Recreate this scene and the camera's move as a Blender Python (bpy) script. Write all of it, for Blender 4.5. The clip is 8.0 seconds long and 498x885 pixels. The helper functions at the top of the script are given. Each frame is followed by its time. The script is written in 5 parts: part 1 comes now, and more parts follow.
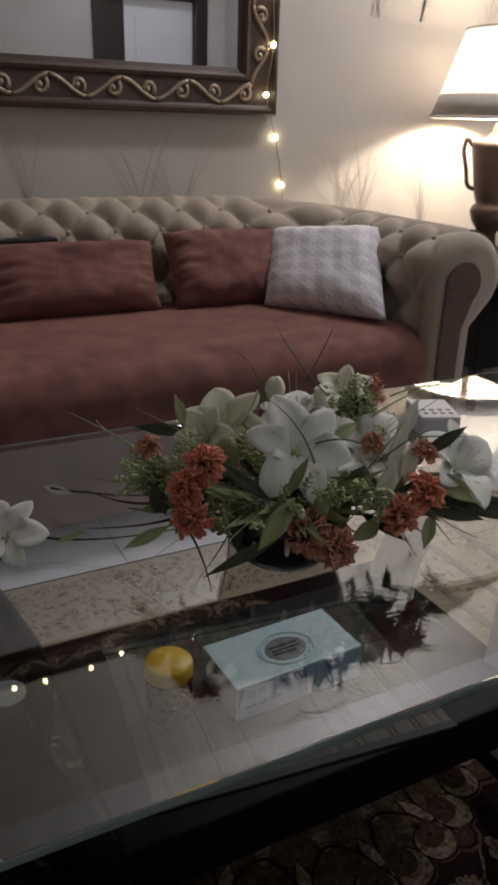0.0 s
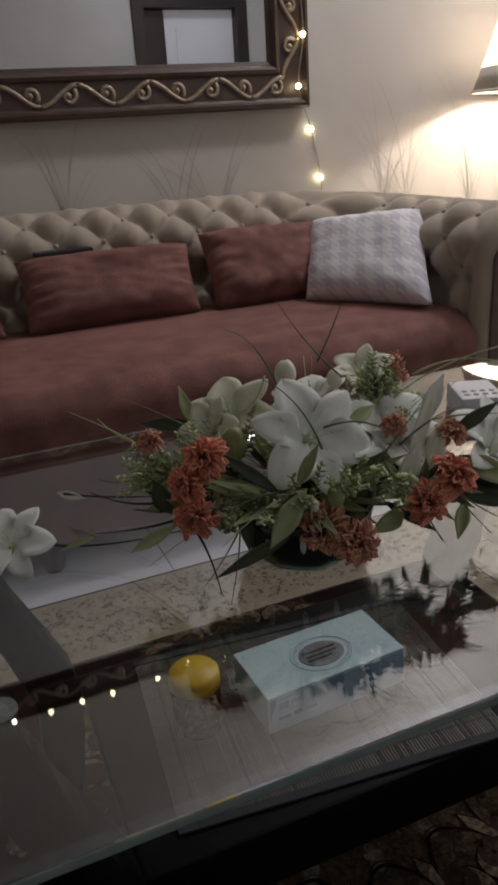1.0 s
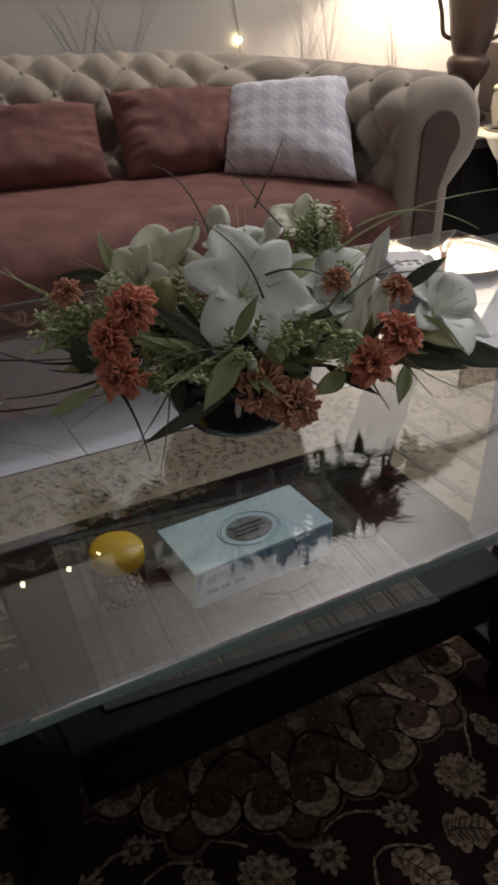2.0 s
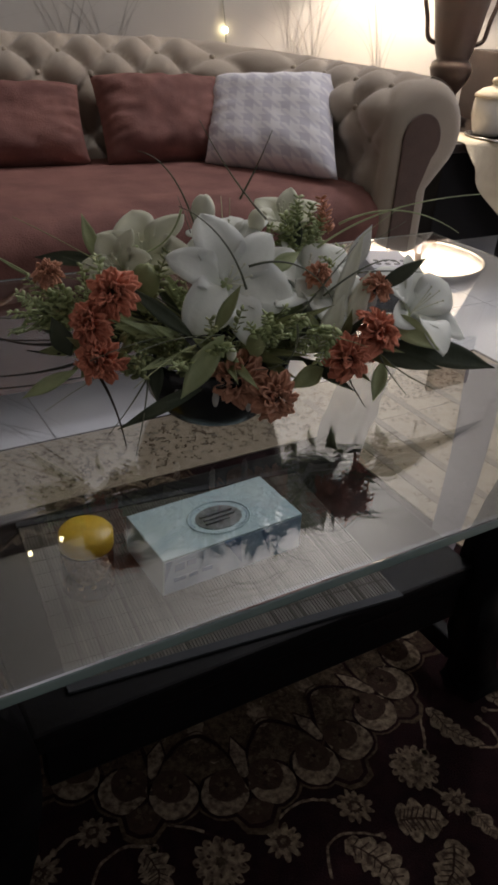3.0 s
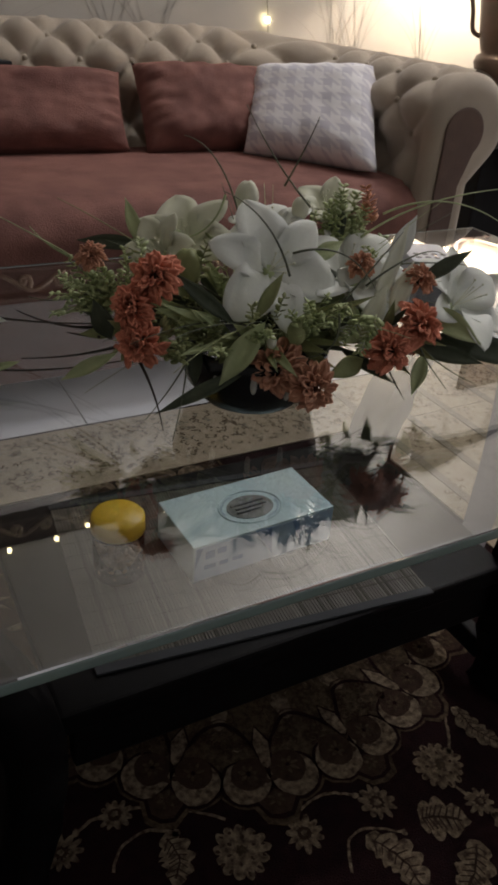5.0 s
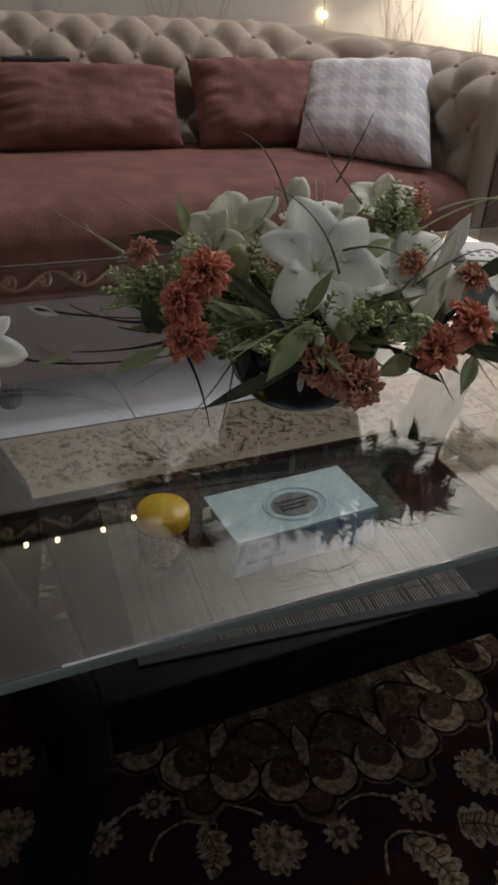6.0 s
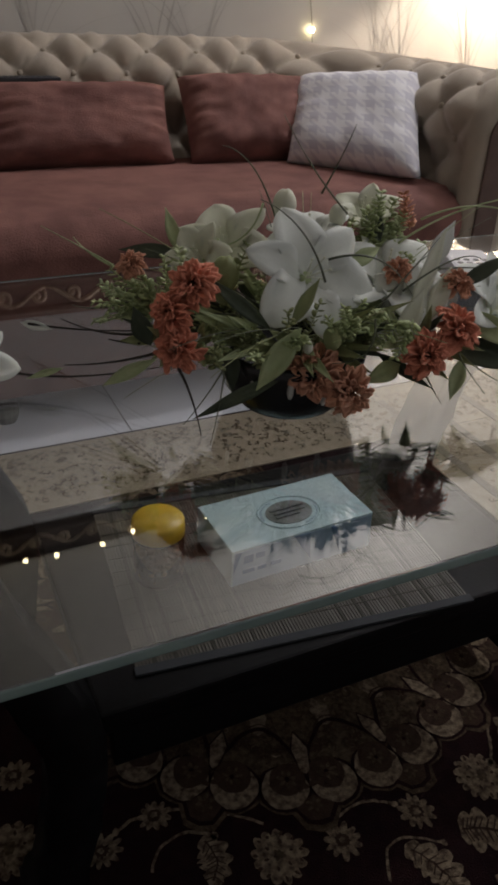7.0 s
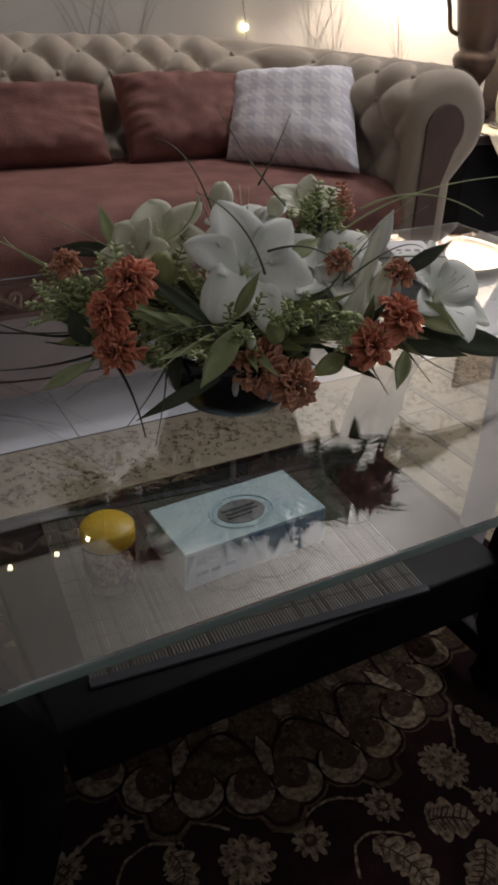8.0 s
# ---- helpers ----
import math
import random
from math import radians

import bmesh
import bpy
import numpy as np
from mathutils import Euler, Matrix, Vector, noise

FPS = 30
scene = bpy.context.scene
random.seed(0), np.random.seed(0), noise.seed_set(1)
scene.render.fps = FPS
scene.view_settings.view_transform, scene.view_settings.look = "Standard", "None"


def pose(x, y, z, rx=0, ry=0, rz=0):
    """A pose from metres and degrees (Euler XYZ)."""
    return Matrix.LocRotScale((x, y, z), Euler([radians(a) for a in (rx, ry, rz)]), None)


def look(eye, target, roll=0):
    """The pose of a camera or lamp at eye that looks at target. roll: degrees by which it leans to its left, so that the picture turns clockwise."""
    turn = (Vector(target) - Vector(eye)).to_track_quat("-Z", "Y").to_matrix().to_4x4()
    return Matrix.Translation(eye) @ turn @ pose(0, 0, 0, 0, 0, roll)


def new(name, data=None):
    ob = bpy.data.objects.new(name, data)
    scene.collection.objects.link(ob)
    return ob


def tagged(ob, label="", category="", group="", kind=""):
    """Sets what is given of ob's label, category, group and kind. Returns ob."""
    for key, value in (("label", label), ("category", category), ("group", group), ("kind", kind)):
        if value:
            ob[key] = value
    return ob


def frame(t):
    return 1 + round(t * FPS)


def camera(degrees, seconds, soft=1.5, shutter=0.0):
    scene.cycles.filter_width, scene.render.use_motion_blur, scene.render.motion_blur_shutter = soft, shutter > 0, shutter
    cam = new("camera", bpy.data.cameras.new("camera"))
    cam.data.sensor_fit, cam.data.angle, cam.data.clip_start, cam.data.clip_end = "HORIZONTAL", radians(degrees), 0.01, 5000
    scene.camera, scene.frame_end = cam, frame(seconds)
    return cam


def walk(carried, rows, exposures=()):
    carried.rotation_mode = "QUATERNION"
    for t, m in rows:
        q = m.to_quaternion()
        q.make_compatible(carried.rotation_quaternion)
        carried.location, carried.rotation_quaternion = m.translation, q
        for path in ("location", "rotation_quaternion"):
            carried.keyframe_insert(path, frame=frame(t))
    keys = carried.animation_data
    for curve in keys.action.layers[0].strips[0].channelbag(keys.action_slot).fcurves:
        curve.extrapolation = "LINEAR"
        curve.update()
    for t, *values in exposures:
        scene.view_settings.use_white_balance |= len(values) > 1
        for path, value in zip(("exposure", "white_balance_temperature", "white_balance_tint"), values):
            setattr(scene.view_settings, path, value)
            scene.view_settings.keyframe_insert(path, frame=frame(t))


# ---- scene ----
cam = camera(36.06, 8.0, soft=3.1, shutter=0.4)
PATH = [
    (0, (0.2256, 0.2957, 0.9710), (1.0786, 1.9335, 0.2029), 1.72),
    (0.5, (0.2847, 0.3186, 0.9469), (1.0091, 2.0092, 0.1613), -1.29),
    (1, (0.3065, 0.3144, 0.9309), (0.9960, 2.0354, 0.1807), -3.66),
    (1.5, (0.3048, 0.3532, 0.8841), (1.0636, 1.9783, -0.0008), -2.53),
    (2, (0.3009, 0.3635, 0.8711), (1.1479, 1.8771, -0.1245), -0.09),
    (3.5, (0.2874, 0.3607, 0.8721), (1.2121, 1.8212, -0.1338), 4.54),
    (4, (0.2889, 0.3617, 0.8709), (1.2090, 1.8242, -0.1364), 4.56),
    (4.5, (0.2861, 0.3664, 0.8657), (1.1901, 1.8303, -0.1539), 4.71),
    (5, (0.2814, 0.3664, 0.8652), (1.1400, 1.8521, -0.1622), 4.71),
    (6.5, (0.2825, 0.3631, 0.8662), (1.0074, 1.9114, -0.1719), 3.61),
    (7, (0.2851, 0.3553, 0.8665), (1.0404, 1.9042, -0.1486), 2.80),
    (7.5, (0.2960, 0.3656, 0.8578), (1.1107, 1.8864, -0.1538), 2.34),
    (8, (0.2968, 0.3636, 0.8569), (1.1593, 1.8594, -0.1524), 2.20),
]
EXPOSURES = [(0.0, -0.08, 6350, 14), (1.7, 0.0, 6250, 13), (2.0, 0.16, 6250, 13), (3.6, -0.03, 6300, 14), (4.2, 0.03, 6600, 13), (5.2, 0.13, 6450, 11), (6.5, 0.25, 6300, 11), (7.0, 0.08, 6300, 12), (8.0, 0.1, 6300, 13)]
walk(cam, [(t, look(eye, target, roll)) for t, eye, target, roll in PATH], EXPOSURES)

# ---- light and exposure ----
world = bpy.data.worlds.new("world")
world.use_nodes = True
scene.world = world
world.node_tree.nodes["Background"].inputs[0].default_value = (0.55, 0.62, 0.8, 1)
world.node_tree.nodes["Background"].inputs[1].default_value = 0.007

ROOM = dict(x0=-1.7, x1=3.9, y0=-2.3, y1=2.953, h=3.07)
LAMP = (2.470, 2.635)


def lamp_light(name, kind, place, watts, colour, size=0.1, target=None):
    data = bpy.data.lights.new(name, kind)
    data.energy, data.color = watts, colour
    if kind == "AREA":
        data.shape, data.size = "DISK", size
    else:
        data.shadow_soft_size = size
    ob = new(name, data)
    ob.matrix_world = look(place, target) if target else pose(*place)
    return ob


lamp_light("ceiling_lamp_light", "POINT", (2.42, 2.1, 2.56), 51, (0.96, 0.935, 0.95), 0.12)
# added cool fill for the rear of the room; no lamp is known there
lamp_light("rear_fill_light", "AREA", (2.9, -1.3, 2.95), 9.5, (0.86, 0.91, 1.0), 0.4, (2.9, -1.3, 0))
lamp_light("table_lamp_light", "POINT", (LAMP[0], LAMP[1], 1.158), 33, (1.0, 0.87, 0.71), 0.035)


# ---- materials ----
def material(name, colour, rough=0.6, metal=0.0, second=None, scale=20.0, bump=0.0, bump_scale=150.0, spread=0.5, **more):
    """A surface with a slow change between two tones, a fine grain and a fine relief."""
    m = bpy.data.materials.new(name)
    m.use_nodes = True
    n, l = m.node_tree.nodes, m.node_tree.links
    b = n["Principled BSDF"]
    b.inputs["Roughness"].default_value, b.inputs["Metallic"].default_value = rough, metal
    for key, value in more.items():
        b.inputs[key.replace("_", " ")].default_value = value
    co = n.new("ShaderNodeTexCoord")
    big = n.new("ShaderNodeTexNoise")
    big.inputs["Scale"].default_value, big.inputs["Detail"].default_value = scale, 6
    l.new(co.outputs["Object"], big.inputs["Vector"])
    ramp = n.new("ShaderNodeValToRGB")
    ramp.color_ramp.elements[0].position, ramp.color_ramp.elements[1].position = 0.5 - spread / 2, 0.5 + spread / 2
    second = second or tuple(c * 0.8 for c in colour)
    ramp.color_ramp.elements[0].color, ramp.color_ramp.elements[1].color = (*second, 1), (*colour, 1)
    l.new(big.outputs["Fac"], ramp.inputs["Fac"])
    l.new(ramp.outputs["Color"], b.inputs["Base Color"])
    if bump:
        fine = n.new("ShaderNodeTexNoise")
        fine.inputs["Scale"].default_value, fine.inputs["Detail"].default_value = bump_scale, 4
        l.new(co.outputs["Object"], fine.inputs["Vector"])
        bm_node = n.new("ShaderNodeBump")
        bm_node.inputs["Strength"].default_value, bm_node.inputs["Distance"].default_value = bump, 0.003
        l.new(fine.outputs["Fac"], bm_node.inputs["Height"])
        l.new(bm_node.outputs["Normal"], b.inputs["Normal"])
    return m


def glowing(name, colour, strength):
    m = bpy.data.materials.new(name)
    m.use_nodes = True
    b = m.node_tree.nodes["Principled BSDF"]
    b.inputs["Base Color"].default_value = (*colour, 1)
    b.inputs["Emission Color"].default_value, b.inputs["Emission Strength"].default_value = (*colour, 1), strength
    return m


M = {}
M["wallpaper"] = material("wallpaper", (0.62, 0.585, 0.52), 0.55, second=(0.55, 0.515, 0.46), scale=3, bump=0.15, bump_scale=300)
M["reed"] = material("reed", (0.43, 0.395, 0.345), 0.5, second=(0.53, 0.495, 0.44), scale=8)
M["plain_wall"] = material("plain_wall", (0.6, 0.58, 0.55), 0.7, scale=2, bump=0.1)
M["ceiling"] = material("ceiling_paint", (0.84, 0.83, 0.82), 0.8, scale=2)
M["tile"] = material("tile", (0.82, 0.83, 0.89), 0.2, second=(0.74, 0.75, 0.81), scale=4)
M["grout"] = material("grout", (0.35, 0.34, 0.33), 0.9, scale=30)
M["rug_field"] = material("rug_field", (0.022, 0.009, 0.009), 0.95, second=(0.012, 0.006, 0.007), scale=60, bump=0.9, bump_scale=500, Specular_IOR_Level=0.04)
M["rug_beige"] = material("rug_beige", (0.24, 0.185, 0.125), 0.95, second=(0.055, 0.036, 0.025), scale=130, spread=0.34, bump=0.9, bump_scale=500, Specular_IOR_Level=0.04)
M["rug_olive"] = material("rug_olive", (0.1, 0.07, 0.042), 0.95, second=(0.035, 0.024, 0.016), scale=150, spread=0.34, bump=0.9, bump_scale=500, Specular_IOR_Level=0.04)
M["rug_brown"] = material("rug_brown", (0.06, 0.036, 0.025), 0.95, second=(0.03, 0.018, 0.013), scale=90, bump=0.9, bump_scale=500, Specular_IOR_Level=0.04)
M["rug_border"] = material("rug_border", (0.44, 0.37, 0.28), 0.95, second=(0.34, 0.28, 0.2), scale=40, bump=0.9, bump_scale=500, Specular_IOR_Level=0.04)
M["rug_scroll"] = material("rug_scroll", (0.2, 0.155, 0.105), 0.95, second=(0.13, 0.095, 0.065), scale=60, bump=0.9, bump_scale=500, Specular_IOR_Level=0.04)
M["rug_grey"] = material("rug_grey", (0.29, 0.25, 0.2), 0.95, scale=60, bump=0.8, bump_scale=500, Specular_IOR_Level=0.04)
M["rug_shadow"] = material("rug_shadow", (0.17, 0.16, 0.17), 0.95, second=(0.13, 0.12, 0.13), scale=40, bump=0.8, bump_scale=500, Specular_IOR_Level=0.04)
M["velvet"] = material("rust_velvet", (0.25, 0.112, 0.089), 0.85, second=(0.155, 0.064, 0.052), scale=14, spread=0.3, bump=0.5, bump_scale=260, Sheen_Weight=0.3, Sheen_Roughness=0.4, Sheen_Tint=(0.9, 0.45, 0.36, 1))
M["linen"] = material("beige_linen", (0.46, 0.39, 0.30), 0.85, second=(0.39, 0.325, 0.25), scale=10, bump=0.45, bump_scale=600, Sheen_Weight=0.25)
M["button"] = material("button_linen", (0.42, 0.355, 0.27), 0.8, scale=30)
M["inset"] = material("brown_velvet", (0.125, 0.068, 0.046), 0.8, second=(0.08, 0.042, 0.03), scale=20, bump=0.5, bump_scale=350, Sheen_Weight=0.3)
M["black_wood"] = material("black_wood", (0.007, 0.006, 0.006), 0.5, second=(0.005, 0.0045, 0.0045), scale=12, bump=0.15, bump_scale=90, Specular_IOR_Level=0.08)
M["dark_wood"] = material("dark_wood", (0.032, 0.02, 0.016), 0.42, second=(0.018, 0.011, 0.009), scale=14, bump=0.2, bump_scale=60)
M["frame_wood"] = material("frame_wood", (0.085, 0.05, 0.034), 0.45, second=(0.05, 0.03, 0.022), scale=20, bump=0.3, bump_scale=120)
M["gilt"] = material("gilt", (0.42, 0.33, 0.24), 0.42, 0.45, second=(0.26, 0.2, 0.14), scale=30, bump=0.3, bump_scale=200)
M["mirror"] = material("mirror", (0.86, 0.87, 0.87), 0.01, 1.0, second=(0.85, 0.86, 0.86), scale=1)
M["urn"] = material("bronze_urn", (0.05, 0.036, 0.032), 0.36, 0.2, second=(0.085, 0.052, 0.042), scale=9, bump=0.2, bump_scale=80)
M["plastic"] = material("black_plastic", (0.02, 0.02, 0.022), 0.4, scale=40)
M["key"] = material("grey_key", (0.12, 0.12, 0.13), 0.6, scale=40)
M["wire"] = material("wire", (0.35, 0.33, 0.25), 0.5, scale=30)
M["bulb"] = glowing("warm_bulb", (1.0, 0.86, 0.5), 14)
M["white_paint"] = material("white_paint", (0.74, 0.74, 0.76), 0.5, second=(0.68, 0.68, 0.7), scale=3)
M["lid"] = material("yellow_lid", (0.78, 0.5, 0.025), 0.38, second=(0.7, 0.43, 0.02), scale=12)
M["nuts"] = material("nuts", (0.44, 0.3, 0.18), 0.6, second=(0.2, 0.115, 0.065), scale=60, bump=0.4)
M["card"] = material("card_blue", (0.38, 0.54, 0.62), 0.35, second=(0.55, 0.66, 0.64), scale=9)
M["card_side"] = material("card_side", (0.3, 0.42, 0.56), 0.4, second=(0.38, 0.48, 0.6), scale=16)
M["print_blue"] = material("print_blue", (0.14, 0.24, 0.42), 0.4, scale=40)
M["print_dark"] = material("print_dark", (0.06, 0.065, 0.07), 0.4, second=(0.22, 0.22, 0.22), scale=70)
M["porcelain"] = material("porcelain", (0.72, 0.7, 0.64), 0.2, second=(0.6, 0.57, 0.5), scale=30)
M["cloth"] = material("cream_cloth", (0.66, 0.58, 0.42), 0.9, second=(0.55, 0.46, 0.32), scale=20, bump=0.5)
M["silver"] = material("silver", (0.6, 0.58, 0.56), 0.25, 0.9, scale=20)
M["rubber_pad"] = material("rubber_pad", (0.22, 0.24, 0.22), 0.3, scale=30)
M["valance"] = material("valance", (0.55, 0.5, 0.44), 0.9, scale=60, bump=0.4)
M["brass"] = material("brass", (0.6, 0.42, 0.2), 0.3, 0.9, scale=20)


def shade_material():
    m = bpy.data.materials.new("shade_fabric")
    m.use_nodes = True
    n, l = m.node_tree.nodes, m.node_tree.links
    n.remove(n["Principled BSDF"])
    a, b, mix = n.new("ShaderNodeBsdfDiffuse"), n.new("ShaderNodeBsdfTranslucent"), n.new("ShaderNodeMixShader")
    weave = n.new("ShaderNodeTexNoise")
    weave.inputs["Scale"].default_value = 180
    ramp = n.new("ShaderNodeValToRGB")
    ramp.color_ramp.elements[0].color, ramp.color_ramp.elements[1].color = (0.78, 0.72, 0.62, 1), (0.9, 0.86, 0.79, 1)
    l.new(weave.outputs["Fac"], ramp.inputs["Fac"])
    for s in (a, b):
        l.new(ramp.outputs["Color"], s.inputs["Color"])
    mix.inputs[0].default_value = 0.13
    l.new(a.outputs[0], mix.inputs[1])
    l.new(b.outputs[0], mix.inputs[2])
    l.new(mix.outputs[0], n["Material Output"].inputs["Surface"])
    return m


def glass_material(name, colour, rough=0.0, ior=1.5):
    m = bpy.data.materials.new(name)
    m.use_nodes = True
    b = m.node_tree.nodes["Principled BSDF"]
    b.inputs["Base Color"].default_value = (*colour, 1)
    b.inputs["Transmission Weight"].default_value, b.inputs["Roughness"].default_value, b.inputs["IOR"].default_value = 1.0, rough, ior
    return m


def checked_material():
    """White cloth with pale grey-lilac broken checks in its own plane."""
    m = material("checked_cloth", (0.74, 0.72, 0.74), 0.9, bump=0.6, bump_scale=420)
    n, l = m.node_tree.nodes, m.node_tree.links
    b = n["Principled BSDF"]
    uv = n.new("ShaderNodeTexCoord")
    split = n.new("ShaderNodeSeparateXYZ")
    l.new(uv.outputs["UV"], split.inputs[0])

    def op(kind, a, c, clamp=False):
        q = n.new("ShaderNodeMath")
        q.operation, q.use_clamp = kind, clamp
        for i, v in enumerate((a, c)):
            if isinstance(v, (int, float)):
                q.inputs[i].default_value = v
            else:
                l.new(v, q.inputs[i])
        return q.outputs[0]

    u, v = split.outputs[0], split.outputs[1]
    su = op("GREATER_THAN", op("FRACT", op("MULTIPLY", u, 7.0), 0), 0.5)
    sv = op("GREATER_THAN", op("FRACT", op("MULTIPLY", v, 7.0), 0), 0.5)
    tooth = op("GREATER_THAN", op("FRACT", op("MULTIPLY", op("ADD", u, v), 14.0), 0), 0.5)
    fac = op("ADD", op("MULTIPLY", op("MULTIPLY", su, sv), 0.6), op("MULTIPLY", op("MULTIPLY", op("ABSOLUTE", op("SUBTRACT", su, sv), 0), tooth), 0.45))
    mix = n.new("ShaderNodeMix")
    mix.data_type = "RGBA"
    l.new(fac, mix.inputs["Factor"])
    mix.inputs["A"].default_value, mix.inputs["B"].default_value = (0.84, 0.82, 0.82, 1), (0.5, 0.48, 0.55, 1)
    l.new(mix.outputs["Result"], b.inputs["Base Color"])
    return m


M["petal_white"] = material("white_petal", (0.85, 0.86, 0.81), 0.6, second=(0.74, 0.77, 0.68), scale=25, bump=0.06, bump_scale=250)
M["petal_cream"] = material("cream_petal", (0.8, 0.79, 0.67), 0.6, second=(0.68, 0.7, 0.5), scale=30, bump=0.06, bump_scale=250)
M["orange"] = material("orange_petal", (0.9, 0.37, 0.23), 0.8, second=(0.68, 0.21, 0.125), scale=70, bump=0.3)
M["peach"] = material("peach_petal", (0.8, 0.44, 0.29), 0.8, second=(0.6, 0.26, 0.15), scale=70, bump=0.3)
M["heart"] = material("dark_heart", (0.05, 0.022, 0.012), 0.9, second=(0.09, 0.04, 0.02), scale=200, bump=0.8)
M["leaf_mid"] = material("leaf_mid", (0.34, 0.36, 0.16), 0.65, second=(0.19, 0.22, 0.085), scale=30, bump=0.3)
M["leaf_dark"] = material("leaf_dark", (0.085, 0.1, 0.055), 0.65, second=(0.045, 0.06, 0.033), scale=30, bump=0.3)
M["leaf_pale"] = material("leaf_pale", (0.54, 0.6, 0.33), 0.6, second=(0.37, 0.44, 0.21), scale=30, bump=0.3)
M["blade"] = material("grass_blade", (0.15, 0.165, 0.095), 0.55, second=(0.085, 0.095, 0.06), scale=30)
M["twig"] = material("twig", (0.05, 0.04, 0.03), 0.8, scale=40, bump=0.4)
M["sprig"] = material("sprig", (0.48, 0.54, 0.26), 0.6, second=(0.27, 0.33, 0.13), scale=60)
M["black_glaze"] = material("black_glaze", (0.012, 0.012, 0.013), 0.22, scale=20)
M["bamboo"] = material("bamboo", (0.1, 0.088, 0.066), 0.6, second=(0.075, 0.065, 0.05), scale=60)
M["bamboo_pale"] = material("bamboo_pale", (0.135, 0.118, 0.09), 0.55, second=(0.1, 0.087, 0.067), scale=60)
M["mat_backing"] = material("mat_backing", (0.07, 0.062, 0.048), 0.9, scale=80)
M["mat_thread"] = material("mat_thread", (0.03, 0.032, 0.035), 0.8, scale=80)
M["shade"] = shade_material()
M["glass"] = glass_material("table_glass", (0.9, 0.94, 0.925), 0.0, 1.8)
M["jar_glass"] = glass_material("jar_plastic", (0.93, 0.93, 0.92), 0.04, 1.3)
M["glass_edge"] = material("glass_edge", (0.42, 0.54, 0.5), 0.15, second=(0.32, 0.44, 0.4), scale=8, Transmission_Weight=0.4)
M["checked"] = checked_material()


# ---- builders ----
def part(name, bm, mat, parent=None, label="", smooth=False, place=None):
    me = bpy.data.meshes.new(name)
    bmesh.ops.recalc_face_normals(bm, faces=bm.faces)
    bm.to_mesh(me)
    bm.free()
    for m in mat if isinstance(mat, (list, tuple)) else [mat]:
        me.materials.append(m)
    if smooth:
        me.polygons.foreach_set("use_smooth", [True] * len(me.polygons))
    ob = new(name, me)
    if parent:
        ob.parent = parent
    if place:
        ob.matrix_basis = place
    if label:
        ob["label"] = label
    return ob


def thing(name, label, category, group="", kind="", place=None):
    ob = new(name)
    ob.empty_display_size = 0.05
    if place:
        ob.matrix_basis = place
    return tagged(ob, label, category, group, kind)


def add_box(bm, lo, hi, bevel=0.0, m=None, mat=0):
    c, s = (Vector(lo) + Vector(hi)) / 2, Vector(hi) - Vector(lo)
    made = bmesh.ops.create_cube(bm, size=1, matrix=(m or Matrix()) @ Matrix.LocRotScale(c, None, s))
    verts = made["verts"]
    for f in {f for v in verts for f in v.link_faces}:
        f.material_index = mat
    if bevel:
        bmesh.ops.bevel(bm, geom=list({e for v in verts for e in v.link_edges}), offset=bevel, segments=2, affect="EDGES", profile=0.6)
    return bm


def box(lo, hi, bevel=0.0, m=None):
    return add_box(bmesh.new(), lo, hi, bevel, m)


def add_grid(bm, rows, closed_u=False, closed_v=False, mat=0):
    """Faces between rows of points."""
    v = [[bm.verts.new(p) for p in r] for r in rows]
    nr, nc = len(v), len(v[0])
    faces = []
    for i in range(nr if closed_u else nr - 1):
        for j in range(nc if closed_v else nc - 1):
            a, b, c, d = v[i][j], v[i][(j + 1) % nc], v[(i + 1) % nr][(j + 1) % nc], v[(i + 1) % nr][j]
            f = bm.faces.new((a, b, c, d))
            f.material_index = mat
            faces.append(f)
    return v


def lathe(profile, sides=32, bm=None, centre=(0, 0, 0)):
    """A turned body from (radius, height) pairs; ends are closed."""
    bm = bm or bmesh.new()
    rows = [[(centre[0] + r * math.cos(2 * math.pi * k / sides), centre[1] + r * math.sin(2 * math.pi * k / sides), centre[2] + z) for k in range(sides)] for r, z in profile]
    v = add_grid(bm, rows, closed_v=True)
    if profile[0][0] > 1e-4:
        bm.faces.new(v[0])
    if profile[-1][0] > 1e-4:
        bm.faces.new(v[-1])
    return bm


def add_tube(bm, points, radius, sides=6, mat=0):
    """A round rod along points; radius is a number or a function of 0..1."""
    pts = [Vector(p) for p in points]
    rows = []
    side = None
    for i, p in enumerate(pts):
        d = (pts[min(i + 1, len(pts) - 1)] - pts[max(i - 1, 0)]).normalized()
        ref = side if side is not None else (Vector((0, 0, 1)) if abs(d.z) < 0.9 else Vector((1, 0, 0)))
        side = (ref - d * ref.dot(d)).normalized()
        up = d.cross(side)
        r = radius(i / (len(pts) - 1)) if callable(radius) else radius
        rows.append([p + side * (r * math.cos(2 * math.pi * k / sides)) + up * (r * math.sin(2 * math.pi * k / sides)) for k in range(sides)])
    v = add_grid(bm, rows, closed_v=True, mat=mat)
    for end in (v[0], v[-1]):
        bm.faces.new(end).material_index = mat
    return bm


def bezier(a, b, c, n=10):
    a, b, c = Vector(a), Vector(b), Vector(c)
    return [a * (1 - t) ** 2 + b * 2 * t * (1 - t) + c * t * t for t in (i / n for i in range(n + 1))]


